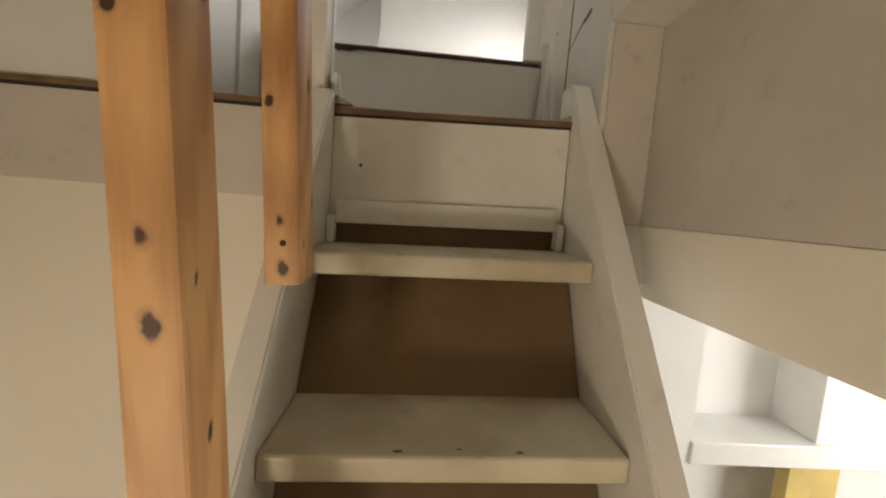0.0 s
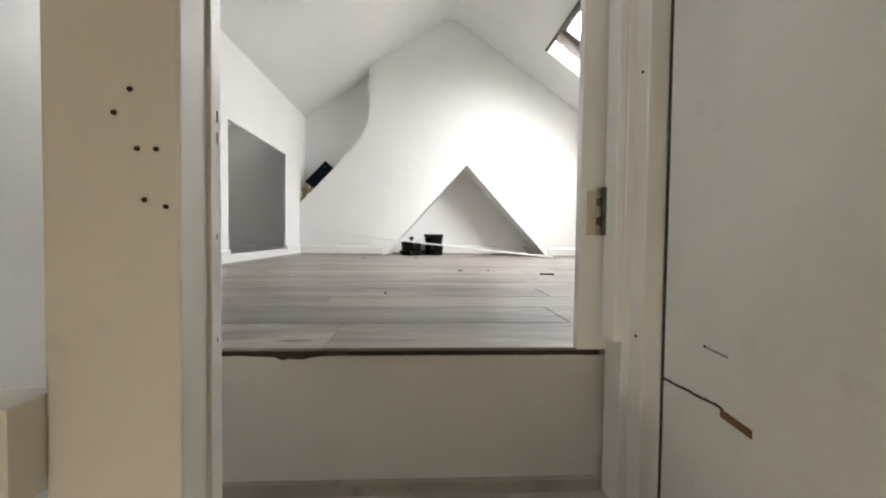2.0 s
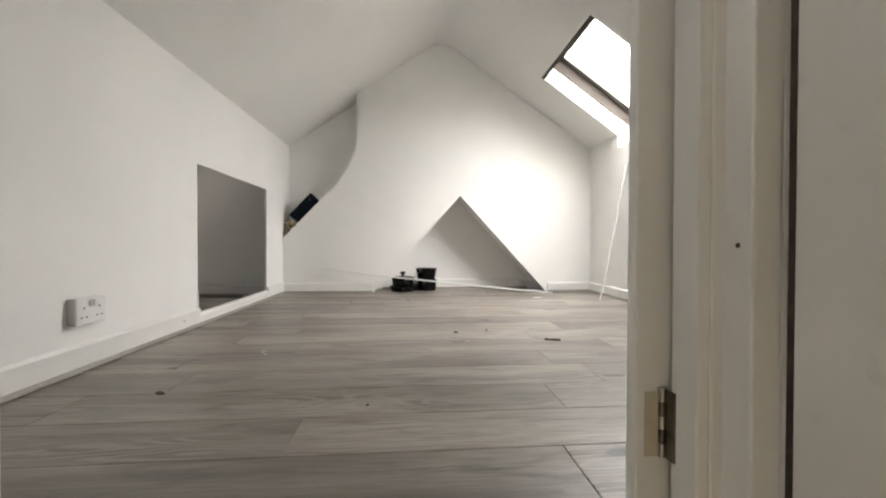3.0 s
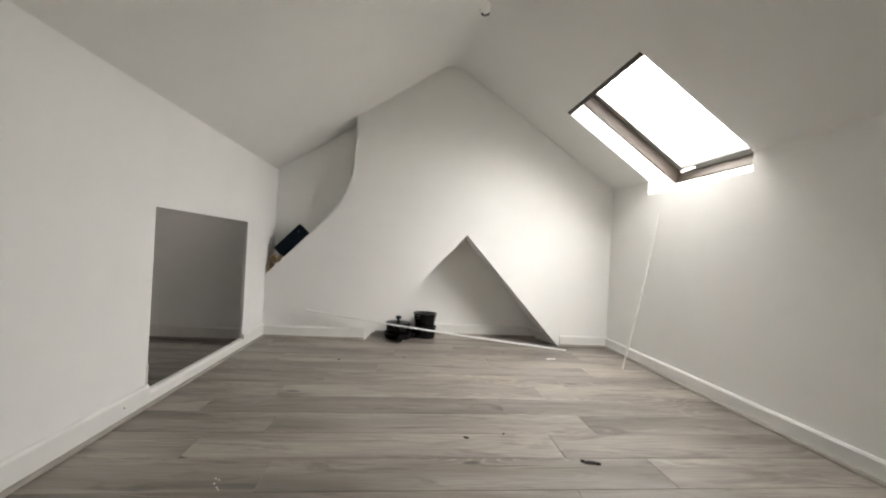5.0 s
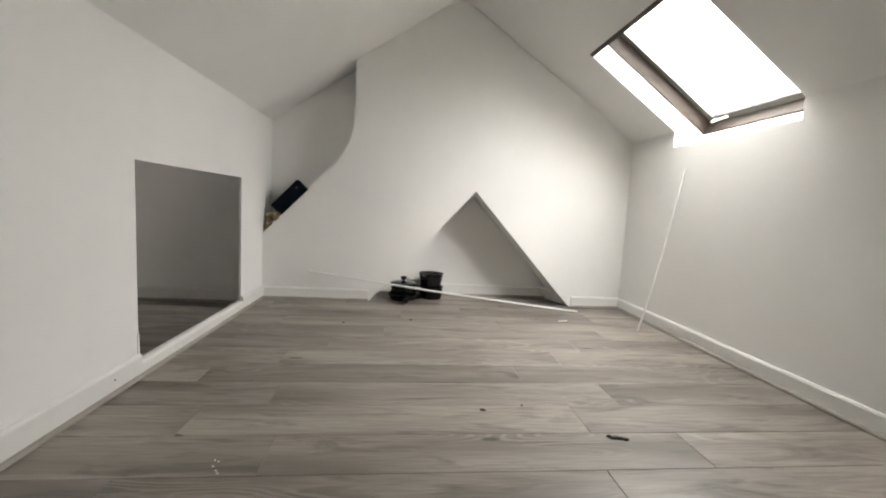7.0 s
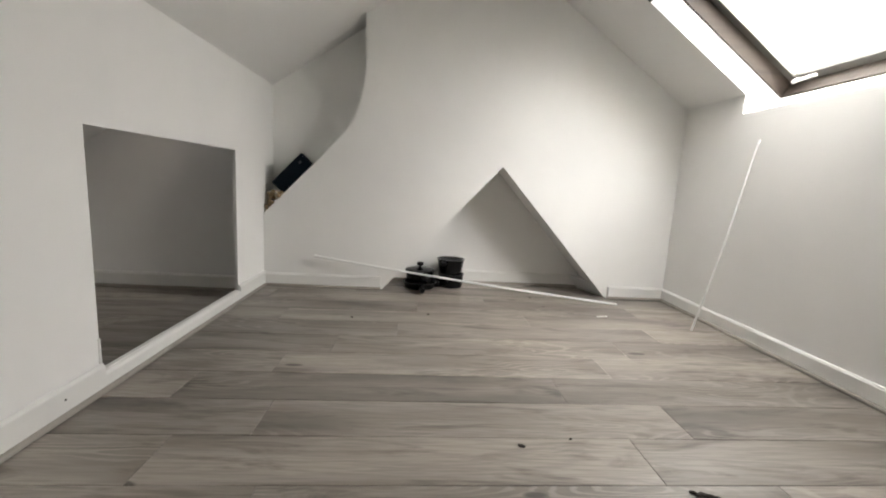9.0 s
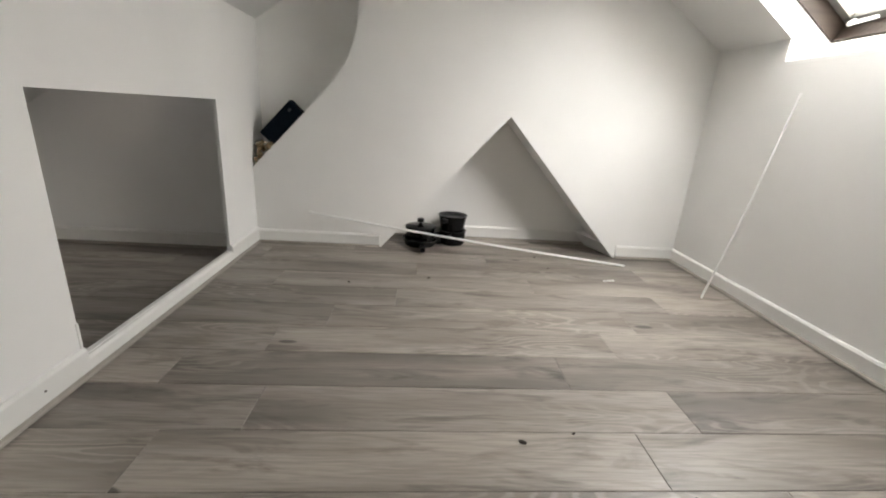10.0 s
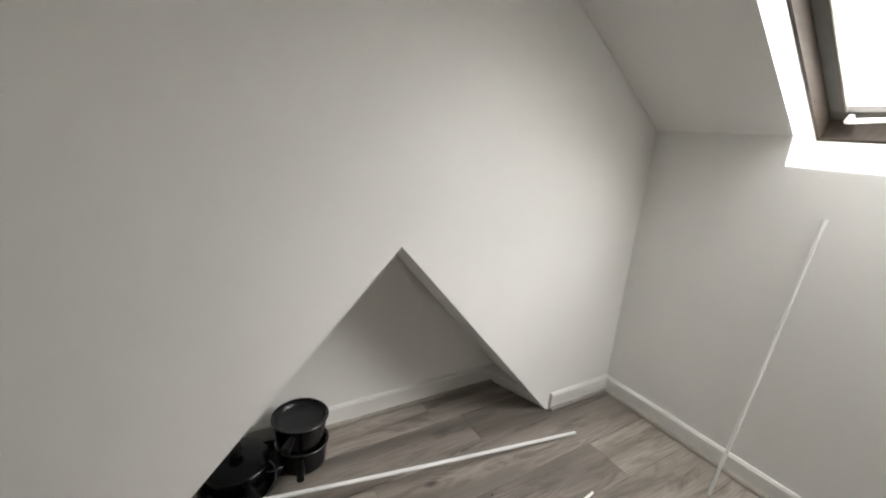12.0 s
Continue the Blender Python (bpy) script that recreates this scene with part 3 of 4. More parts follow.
structure("wall_stair_east_lower", box((2.0, 1.655, DOWN), (2.10, 2.5, -0.6)), CREAM_WALL, "cream wall beside the stair")
# left side of the stairwell and the wall below the landing
structure("wall_stair_west", prism([(0.775, BACK, DOWN), (0.665, BACK, DOWN), (0.665, BACK, left_roof(0.665)), (0.775, BACK, left_roof(0.775))], (0, LF - BACK + 0.004, 0)), CREAM_WALL, "cream side wall of the stairwell")
structure("wall_below_landing", box((0.6, 1.703, DOWN), (1.43, 1.9, CEIL)), CREAM_WALL, "warm cream wall below the landing")
structure("landing_fascia", box((0.776, LF, CEIL), (1.424, LF + 0.07, LZ - 0.02)), FLOOR_EDGE, "grey beige board along the edge of the upper floor")
structure("wall_stair_back", box((-0.6, BACK - 0.1, DOWN), (4.3, BACK, 2.65)), CREAM_WALL, "cream wall at the foot of the stair")
structure("floor_below", box((-0.6, BACK, DOWN - 0.1), (4.3, 3.2, DOWN)), PLY, "brown floor of the storey below")
structure("ceiling_below", box((2.13, BACK, -0.61), (4.3, 3.2, -0.53)), CEILING_PAINT, "white ceiling of the room below")
structure("wall_below_east", box((4.2, BACK, DOWN), (4.3, 3.2, -0.5)), PLASTER, "white wall of the room below")
structure("wall_below_north", box((2.0, 2.42, DOWN), (4.3, 2.52, -0.5)), PLASTER, "bright white wall of the room below")
structure("wall_below_pier", box((2.1, 2.20, DOWN), (2.69, 2.42, -0.5)), PLASTER, "white pier in the room below")

# landing deck, nosing and side trims
landing = structure("landing", box((0.776, LF + 0.014, LZ - 0.03), (2.05, 2.19, LZ - 0.006)), DARK_GAP_SHADE, "scuffed grey painted landing of two boards")
part("board", box((0.776, LF + 0.012, LZ - 0.026), (2.05, 1.8955, LZ), 0.0012), LANDING, landing)
part("board", box((0.776, 1.897, LZ - 0.026), (2.05, 2.19, LZ), 0.0012), LANDING, landing)
structure("landing_nosing", skewed(box((1.464, LF - 0.006, LZ - 0.013), (1.948, LF + 0.012, LZ - 0.001), 0.003)), NOSING, "worn brown wooden nosing at the head of the stair")
structure("landing_nosing", box((0.776, LF - 0.006, LZ - 0.013), (1.322, LF + 0.012, LZ - 0.001), 0.003), NOSING, "worn brown wooden nosing along the landing")
# solid dark strips paint in the shade under both nosings
structure("nosing_shade_strip", skewed(box((1.464, LF - 0.002, LZ - 0.020), (1.95, LF + 0.012, LZ - 0.013))), DARK_GAP_SHADE, "dark strip painting the shade below the stair's nosing")
structure("nosing_shade_strip", box((0.78, LF - 0.002, LZ - 0.020), (1.322, LF + 0.012, LZ - 0.013)), DARK_GAP_SHADE, "dark strip painting the shade below the landing nosing")
for x0, x1 in ((1.462, 1.50), (1.905, 1.945)):
    s = 1 if x0 < 1.6 else -1
    xa, xb = (x0, x1) if s > 0 else (x1, x0)
    bm = prism([(xa, LF - 0.004, LZ), (xb, LF - 0.004, LZ), (xa, LF - 0.004, LZ + 0.018)], (s * -0.018, 0.11, 0))
    structure("landing_trim", bm, LANDING, "grey bevelled trim at the edge of the landing")

# step up into the room: riser board, bead, ragged dark edge of the floor
structure("door_riser", box((OL, 2.180, LZ), (2.06, 2.21, -0.016)), GLOSS, "white riser board below the loft floor")
structure("riser_bead", prism([(OL, 2.180, LZ), (OL, 2.160, LZ), (OL, 2.168, LZ + 0.020), (OL, 2.180, LZ + 0.022)], (OR - OL, 0, 0)), LANDING, "grey quarter bead along the foot of the riser")
rnd = random.Random(4)
bm = bmesh.new()
xs = [OL + (OR - OL) * i / 60 for i in range(61)]
upper = [(x, 2.174, -0.006) for x in xs]
lower = [(x, 2.174, -0.0135 - rnd.random() * 0.0012 - (0.004 + 0.006 * rnd.random()) * math.exp(-((x - 1.38) / 0.045) ** 2)) for x in xs]
for i in range(60):
    bm.faces.new([bm.verts.new(p) for p in (upper[i], upper[i + 1], lower[i + 1], lower[i])])
bmesh.ops.remove_doubles(bm, verts=bm.verts, dist=1e-5)
r = bmesh.ops.extrude_face_region(bm, geom=bm.faces[:])
bmesh.ops.translate(bm, vec=(0, 0.006, 0), verts=[v for v in r["geom"] if isinstance(v, bmesh.types.BMVert)])
structure("threshold_edge", bm, DARK_EDGE, "ragged brown edge below the loft floor")

# door lining at the hinge side
lining = thing("door_lining", (1.98, 2.11, LZ), "white painted door lining with hinge and stop", "door frame")
lining["kind"] = "structure"
part("jamb_post", box((2.012, 2.054, LZ), (2.05, 2.10, 2.5), 0.003), GLOSS, lining)
part("architrave", box((1.997, 2.096, LZ), (2.052, 2.166, 2.5), 0.003), GLOSS, lining)
part("stop_bead", box((1.981, 2.098, 0.03), (1.998, 2.148, 2.5), 0.003), GLOSS, lining)
part("lining_board", box((1.940, 2.162, 0.0), (2.05, 2.186, 2.5), 0.003), GLOSS, lining)
for z in (0.048, 0.51):
    part("screw_hole", lathe([(0, 0), (0.0028, 0), (0.0028, 0.0015), (0, 0.0015)], steps=12), DARK_GAP_SHADE, lining).matrix_basis = pose(2.0112, 2.073, z, 0, -90, 0)
hinge = thing("butt_hinge", (1.979, 2.165, 0.226), "tarnished steel butt hinge on the white door lining", "hinge")
part("leaf", box((1.9785, 2.137, 0.226), (1.981, 2.166, 0.318), 0.0008), DARK_STEEL, hinge, "tarnished steel leaf")
for i in range(5):
    z0 = 0.226 + 0.0186 * i
    part("knuckle", tube([(1.976, 2.160, z0), (1.976, 2.160, z0 + 0.0176)], 0.0055, 14), DARK_STEEL if i % 2 else STEEL, hinge, smooth=True)
part("other_leaf", box((1.953, 2.1595, 0.226), (1.971, 2.163, 0.312), 0.0006), YELLOWED, hinge, "yellowed bare patch where the leaf sat")

# cracks, notch and holes in the boarded wall
def on_wall(name, y0, y1, z0, z1, material, label):
    """A shallow patch set in the slanting boarded wall."""
    bm = prism([(wall_x(y0) - 0.0014, y0, z0), (wall_x(y1) - 0.0014, y1, z0), (wall_x(y1) + 0.008, y1, z0), (wall_x(y0) + 0.008, y0, z0)], (0, 0, z1 - z0))
    return structure(name, bm, material, label)


on_wall("wall_crack", 2.027, 2.0355, -0.28, 2.4, DARK_EDGE, "dark open joint beside the door lining")
bm = bmesh.new()
for k in range(8):
    ya, yb = 2.03 - 0.0212 * k, 2.03 - 0.0212 * (k + 1)
    za, zb = -0.014 + 0.0023 * k + 0.0007 * math.sin(k * 2.1), -0.014 + 0.0023 * (k + 1) + 0.0007 * math.sin((k + 1) * 2.1)
    join(bm, prism([(wall_x(ya) - 0.0012, ya, za), (wall_x(yb) - 0.0012, yb, zb), (wall_x(yb) - 0.0012, yb, zb + 0.0022), (wall_x(ya) - 0.0012, ya, za + 0.004)], (0.004, 0, 0)))
structure("wall_split", bm, DARK_GAP_SHADE, "thin split in the painted boards")
on_wall("wall_notch", 1.805, 1.866, -0.006, 0.004, NOTCH, "small brown notch cut in the boards")
on_wall("board_joint", 1.6422, 1.6446, 0.045, 2.4, DARK_EDGE, "dark joint between painted boards")
on_wall("wall_scratch", 1.855, 1.905, 0.072, 0.0745, LANDING, "thin scratch in the paint")


def mark(name, label, material, m, rx, ry):
    bm = lathe([(0, 0), (1, 0), (0.9, 1), (0, 1)], steps=14)
    for v in bm.verts:
        v.co = (v.co.x * rx, v.co.y * ry, v.co.z * 0.0016)
    ob = structure(name, bm, material, label)
    ob.matrix_basis = m
    return ob


for y, z, r in ((1.667, -0.036, 0.0052), (1.905, 0.074, 0.0018)):
    mark("bolt_hole", "small dark hole in the painted boards", DARK_GAP_SHADE, pose(wall_x(y) - 0.0008, y, z, 0, -90, -7.5), r, r)
mark("landing_hole", "dark hole in the landing floor", DARK_GAP_SHADE, pose(1.863, 1.865, LZ), 0.007, 0.007)
mark("paint_chip", "white paint chip on the landing", GLOSS, pose(1.795, 1.885, LZ, 0, 0, 25), 0.008, 0.004)

# added roof window over the stair, never in view; opening for the fill lamp
sw = thing("added_stair_window", (1.42, 1.91, 2.27), "small added unseen roof window over the stair with a white frame", "skylight")
sw["kind"] = "structure"
for x0, x1, y0, y1 in ((WX0, WX1, WY0, WY0 + 0.04), (WX0, WX1, WY1 - 0.04, WY1), (WX0, WX0 + 0.04, WY0 + 0.04, WY1 - 0.04), (WX1 - 0.04, WX1, WY0 + 0.04, WY1 - 0.04)):
    part("frame", west_piece(x0, x1, y0, y1), GLOSS, sw)
bm = prism([(WX0, WY0, left_roof(WX0) + 0.052), (WX1, WY0, left_roof(WX1) + 0.052), (WX1, WY0, left_roof(WX1) + 0.056), (WX0, WY0, left_roof(WX0) + 0.056)], (0, WY1 - WY0, 0))
part("pane", bm, BULB, sw).visible_shadow = False

# ---------------------------------------------------------------- white post and rail at the landing
post = thing("landing_post", (1.382, 1.745, LZ), "white painted square timber post with screw holes", "post")
part("shaft", box((1.339, 1.692, LZ), (1.441, 1.752, 2.24), 0.003), OLD_PAINT, post)
part("stop_bead", box((1.436, 1.734, LZ), (1.4445, 1.753, 2.24), 0.0015), GLOSS, post)
for x, z in ((1.405, 0.330), (1.393, 0.312), (1.410, 0.285), (1.424, 0.285), (1.415, 0.246), (1.431, 0.241), (1.408, -0.15)):
    part("screw_hole", lathe([(0, 0), (0.0019, 0), (0.0019, 0.0015), (0, 0.0015)], steps=10), DARK_GAP_SHADE, post).matrix_basis = pose(x, 1.6918, z, 90, 0, 0)
for z, y, h in ((0.325, 1.745, 0.005), (0.306, 1.745, 0.005), (0.218, 1.744, 0.002), (0.124, 1.744, 0.002)):
    part("keep_slot", box((1.4435, y - h / 5, z - h), (1.4450, y + h / 5, z + h)), DARK_STEEL, post)
rail = thing("guard_rail", (1.05, 1.68, 0.02), "white painted horizontal timber rail between wall and post", "rail")
part("board", box((0.776, 1.662, 0.019), (1.339, 1.705, 0.096), 0.003), OLD_PAINT, rail)

# ---------------------------------------------------------------- steep painted stair
stair = thing("loft_stair", (1.7, 1.3, DOWN), "steep cream painted wooden loft stair with worn treads", "stairs")
stair["kind"] = "structure"
RISE, GOING = 0.235, 0.182


def stringer(x0, x1):
    y1, top_z, foot = (1.775, -0.195, -0.15) if x0 > 1.6 else (1.690, -0.262, -0.15)
    base = -0.788 if x0 > 1.6 else -0.792
    line = lambda y: base + 1.31 * (y - 1.265)
    yc = 1.265 + (top_z - base) / 1.31
    pts = [(y1, top_z), (yc, top_z), (foot, line(foot)), (foot, DOWN), (foot + 0.12, DOWN), (y1, line(y1) - 0.40)]
    return prism([(x0, y, z) for y, z in pts], (x1 - x0, 0, 0), 0.004)


part("stringer", stringer(1.424, 1.464), OLD_PAINT, stair)
part("stringer", stringer(1.948, 1.992), OLD_PAINT, stair)
part("stringer_end", lathe([(0, 0), (0.012, 0), (0.012, 0.055), (0.009, 0.066), (0, 0.07)], (1.454, 1.73, LZ), 16), GLOSS, stair, "rounded white block at the landing edge", True)
DEPTH = 0.178
for i in range(9):
    z, y = -0.554 - RISE * i, 1.500 - GOING * i
    if z < DOWN + 0.1:
        break
    part("tread", skewed(box((1.464, y, z - 0.037), (1.946, y + DEPTH, z), 0.007, segments=3)), TREAD_PAINT, stair, "cream painted tread, dirty along the nosing" if i == 0 else "")
    low, high = (y - GOING + DEPTH - 0.004, z - RISE - 0.002), (y + 0.118, z - 0.034)
    part("riser_panel", skewed(prism([(1.466, *low), (1.466, *high), (1.466, high[0] + 0.012, high[1]), (1.466, low[0] + 0.012, low[1])], (0.478, 0, 0))), PLY, stair, "brown bare board leaning behind the open riser")
    for k in range(3):
        r = (0.0045, 0.0025, 0.0035)[k]
        x = 1.62 + 0.08 * k + 0.02 * (i % 2)
        mk = part("scuff", lathe([(0, 0), (r, 0), (r * 0.8, 0.0006), (0, 0.0006)], steps=10), NOSING, stair)
        mk.matrix_basis = pose(x, y + 0.012 + 0.006 * (k % 2), z + 0.03 * (x - 1.705)) @ Matrix.Diagonal((1.6, 0.8, 1, 1))
# top riser below the landing
part("top_riser", skewed(box((1.464, 1.688, -0.512), (1.946, 1.702, LZ - 0.018), 0.002)), OLD_PAINT, stair, "cream painted riser board, chipped along the top")
part("riser_batten", skewed(box((1.478, 1.676, -0.515), (1.93, 1.688, -0.468), 0.003)), OLD_PAINT, stair)
part("gap_panel", box((1.466, 1.703, -0.60), (1.944, 1.718, -0.49)), PLY, stair)
for x in (1.466, 1.930):
    part("cleat", skewed(box((x, 1.655, -0.552), (x + 0.014, 1.688, -0.50), 0.002)), GLOSS, stair)
mk = part("nail_hole", lathe([(0, 0), (0.0035, 0), (0.003, 0.001), (0, 0.001)], steps=10), DARK_GAP_SHADE, stair)
mk.matrix_basis = pose(1.522, 1.6875, -0.403, 90, 0, 0)

# pine spindles on the left stringer
for x0, y0, y1, z0 in ((1.454, 1.357, 1.430, -0.590), (1.472, 1.102, 1.162, -0.985)):
    sp = thing("pine_spindle", (x0 + 0.022, (y0 + y1) / 2, z0), "bare knotty pine spindle fixed to the stair stringer", "spindle", "pine spindles of the stair")
    shaft = part("shaft", box((1.441, 0, z0), (1.486, y1 - y0, 0.55), 0.004), PINE, sp)
    shaft.matrix_basis = pose(x0, y0, z0) @ pose(0, 0, 0, 0, -2.8 if y0 > 1.2 else -3.6, 0) @ pose(-1.441, 0, -z0)
    part("bolt_hole", lathe([(0, 0), (0.004, 0), (0.004, 0.001), (0, 0.001)], (0, 0, 0), 12), DARK_GAP_SHADE, sp).matrix_basis = shaft.matrix_basis @ pose(1.466, -0.0006, z0 + 0.055, 90, 0, 0)

# ---------------------------------------------------------------- room below, seen past the stair
shelf = thing("window_shelf", (3.2, 2.3, -1.46), "deep white painted window shelf in the room below", "shelf")
part("board", box((2.69, 2.19, -1.333), (4.2, 2.42, -1.245), 0.006), GLOSS, shelf)
part("boxing", box((3.185, 2.21, -1.245), (3.33, 2.42, -0.62), 0.005), GLOSS, shelf, "white boxed-in pipe on the shelf")
for i, (x, w) in enumerate(((3.13, 0.10), (3.245, 0.045), (3.30, 0.11))):
    bd = thing("yellow_board", (x, 2.3, DOWN), "yellow painted board standing under the shelf", "board", "yellow boards under the shelf")
    part("panel", box((x, 2.24 + 0.03 * i, DOWN), (x + w, 2.30 + 0.03 * i, -1.336), 0.004), YELLOW, bd)

# ---------------------------------------------------------------- skirting boards
def skirting(name, a, b, inward, h=0.10, t=0.017, bead=0.014):
    a, b, n = Vector(a), Vector(b), Vector(inward)
    up = Vector((0, 0, 1))
    pts = [a, a + n * t, a + n * t + up * (h - 0.012), a + n * (t * 0.55) + up * h, a + up * h]
    ob = structure(name, prism([p + up * 0.006 for p in pts], b - a, 0.0), GLOSS, "white gloss painted skirting board")
    if bead:
        c = a + n * t + up * 0.003
        pts = [c, c + n * bead, c + n * bead + up * 0.006, c + n * (bead * 0.7) + up * 0.013, c + up * 0.017]
        part("floor_bead", prism(pts, b - a, 0.0), BEAD, ob, "grey beige scotia bead along the floor")
    return ob


skirting("skirting_west", (LW, NW, 0), (LW, HY0, 0), (1, 0, 0), 0.105)
skirting("skirting_hatch", (LW, HY0, 0), (LW, HY1, 0), (1, 0, 0), 0.068)
skirting("skirting_west_end", (LW, HY1, 0), (LW, FW, 0), (1, 0, 0), 0.105)
skirting("skirting_north_west", (LW, FW, 0), (1.225, FW, 0), (0, -1, 0), 0.095)
skirting("skirting_north_east", (3.074, FW, 0), (RW, FW, 0), (0, -1, 0), 0.095)
skirting("skirting_east", (RW, NW, 0), (RW, FW, 0), (-1, 0, 0), 0.092, bead=0.018)
skirting("skirting_niche", (1.3, DEEP, 0), (3.0, DEEP, 0), (0, -1, 0), 0.105)
skirting("skirting_eaves", (-1.12, 5.80, 0), (LW - 0.02, 5.80, 0), (0, -1, 0), 0.105)
structure("hatch_sill", box((LW - 0.024, HY0, 0.061), (LW + 0.002, HY1, 0.078), 0.003), GLOSS, "white painted sill of the low opening")
structure("hatch_casing", box((LW - 0.024, HY0 - 0.008, 0.10), (LW + 0.004, HY0 + 0.003, 0.21), 0.002), GLOSS, "chipped corner of the opening")

# ---------------------------------------------------------------- things in the room
def pan(name, at, r, h, lid, label, turn, handle_len, thick=1.0, taper=1.0):
    t = thing(name, (0, 0, 0), label, "pan")
    part("body", lathe([(0, 0), (r * 0.93 * taper, 0), (r * 0.985 * taper, 0.006), (r * taper, 0.02), (r, h - 0.006), (r + 0.004, h - 0.003), (r + 0.004, h), (r - 0.003, h), (r * taper - 0.004, 0.02), (r * 0.9 * taper, 0.005), (0, 0.005)]), BLACK, t, "", True)
    part("rim", lathe([(r + 0.003, h - 0.004), (r + 0.006, h - 0.001), (r + 0.003, h + 0.002), (r - 0.003, h + 0.001), (r - 0.002, h - 0.004)]), RIM, t, "worn dark metal rim", True)
    if lid:
        ld = part("lid", lathe([(r + 0.005, h + 0.002), (r + 0.003, h + 0.008), (r * 0.8, h + 0.016), (r * 0.4, h + 0.022), (0, h + 0.024), (0, h + 0.02), (r * 0.8, h + 0.012), (r, h + 0.003)]), BLACK, t, "domed black lid", True)
        part("knob", lathe([(0.014, h + 0.02), (0.012, h + 0.034), (0.026, h + 0.042), (0.029, h + 0.056), (0.022, h + 0.068), (0, h + 0.070)], steps=20), BLACK_PLASTIC, ld, "", True)
    else:
        part("inside", lathe([(0, 0.007), (r * 0.88 * taper, 0.007), (r * taper - 0.0045, 0.022), (r - 0.0045, h - 0.002)]), POT_INSIDE, t, "dark nonstick inside", True)
    if handle_len:
        q = pose(0, 0, 0, 0, 0, turn)
        pts = [q @ Vector(p) for p in ((r - 0.004, 0, h - 0.028), (r + 0.02, 0, h - 0.024), (r + 0.06, 0, h - 0.018), (r + handle_len, 0, h - 0.012))]
        part("handle", tube(pts, [v * thick for v in (0.010, 0.012, 0.015, 0.013)], 14), BLACK_PLASTIC, t, "black plastic handle", True)
    t.location = at
    return t


pan("saucepan", (1.795, 6.195, 0.0), 0.106, 0.112, False, "black enamel saucepan standing on the floor", -104, 0.11, 1.1, 0.93)
top_pan = pan("saucepan", (1.788, 6.192, 0.114), 0.112, 0.122, False, "open black nonstick saucepan stacked on another", -118, 0.09, 1.25, 0.86)
pan("frying_pan", (1.535, 6.125, 0.0), 0.138, 0.052, False, "wide black frying pan standing on the floor", -86, 0.15, 1.45, 0.9)
pan("casserole", (1.533, 6.142, 0.054), 0.116, 0.085, True, "black lidded casserole stacked on a frying pan", -77, 0.19, 1.4, 0.95)
bm = lathe([(0, 0.094), (0.05, 0.095), (0.085, 0.098), (0.096, 0.104), (0.102, 0.114), (0.105, 0.114), (0.105, 0.104), (0.097, 0.097), (0, 0.088)], (1.788, 6.192, 0.114))
part("nested_dish", bm, POT_INSIDE, top_pan, "shallow dark dish nested inside", True)
pan("small_frying_pan", (1.66, 6.22, 0.0), 0.09, 0.05, False, "small black pan tucked behind the stack", 200, 0.0)

rod = thing("curtain_rod", (3.057, 5.785, 0.009), "long thin white rod lying against the wall", "rod")
a, b = Vector((0.72, 5.968, 0.25)), Vector((3.057, 5.785, 0.009))
part("bar", tube([a.lerp(b, k / 8) + Vector((0, 0, -0.012 * math.sin(math.pi * k / 8))) for k in range(9)], 0.0085), PLASTIC, rod, "", True)
d = (b - a).normalized()
part("end_cap", tube([a - d * 0.006, a + d * 0.018], 0.0115), PLASTIC, rod, "", True)
stick = thing("leaning_rod", (3.306, 5.25, 0), "thin white plastic rod leaning against the knee wall", "rod")
a, b = Vector((3.306, 5.25, 0.004)), Vector((3.528, 5.228, 1.215))
part("bar", tube([a, a.lerp(b, 0.5) + Vector((0.012, 0, 0)), b], 0.0065), PLASTIC, stick, "", True)
part("end_cap", tube([b - (b - a).normalized() * 0.03, b + (b - a).normalized() * 0.008], 0.009), PLASTIC, stick, "", True)

# dark box wedged in the recess, with rubble under it
s = math.atan2(0.905 - 0.725, 0.65 - 0.48)
bx = thing("card_box", (0.56, 6.1, 0.82), "dark navy cardboard box wedged in the wall recess", "box")
bm = box((-0.163, -0.08, 0.0), (0.150, 0.012, 0.116), 0.003)
ob = part("carton", bm, NAVY, bx)
ob.matrix_basis = pose(0.572, 6.095, 0.836, 0, -math.degrees(s), 0)
ob = part("label", box((0.088, -0.0815, 0.062), (0.112, -0.0803, 0.080)), PRINT, bx, "small faded printed mark")
ob.matrix_basis = pose(0.572, 6.095, 0.836, 0, -math.degrees(s), 0)
rnd = random.Random(11)
for k in range(64):
    bm = bmesh.new()
    bmesh.ops.create_icosphere(bm, subdivisions=1, radius=rnd.uniform(0.008, 0.021))
    for v in bm.verts:
        v.co *= rnd.uniform(0.55, 1.3)
    x = rnd.uniform(0.328, 0.455)
    ob = tagged(finish("rubble_lump", bm, RUBBLE if k % 3 else PALE_RUBBLE), "crumbling tan lump of plaster rubble in the recess", "rubble", "rubble in the recess")
    ob.matrix_basis = pose(x, rnd.uniform(6.008, 6.10), 0.556 + (x - LW) * 1.04 + 0.008 + rnd.uniform(0, max(0.01, 0.15 - (x - LW) * 0.9)), rnd.uniform(0, 360), rnd.uniform(0, 360), 0)

mark("nail_hole", "small dark nail hole in the skirting board", DARK_GAP_SHADE, pose(LW + 0.0172, 4.12, 0.064, 0, 90, 0), 0.004, 0.004)

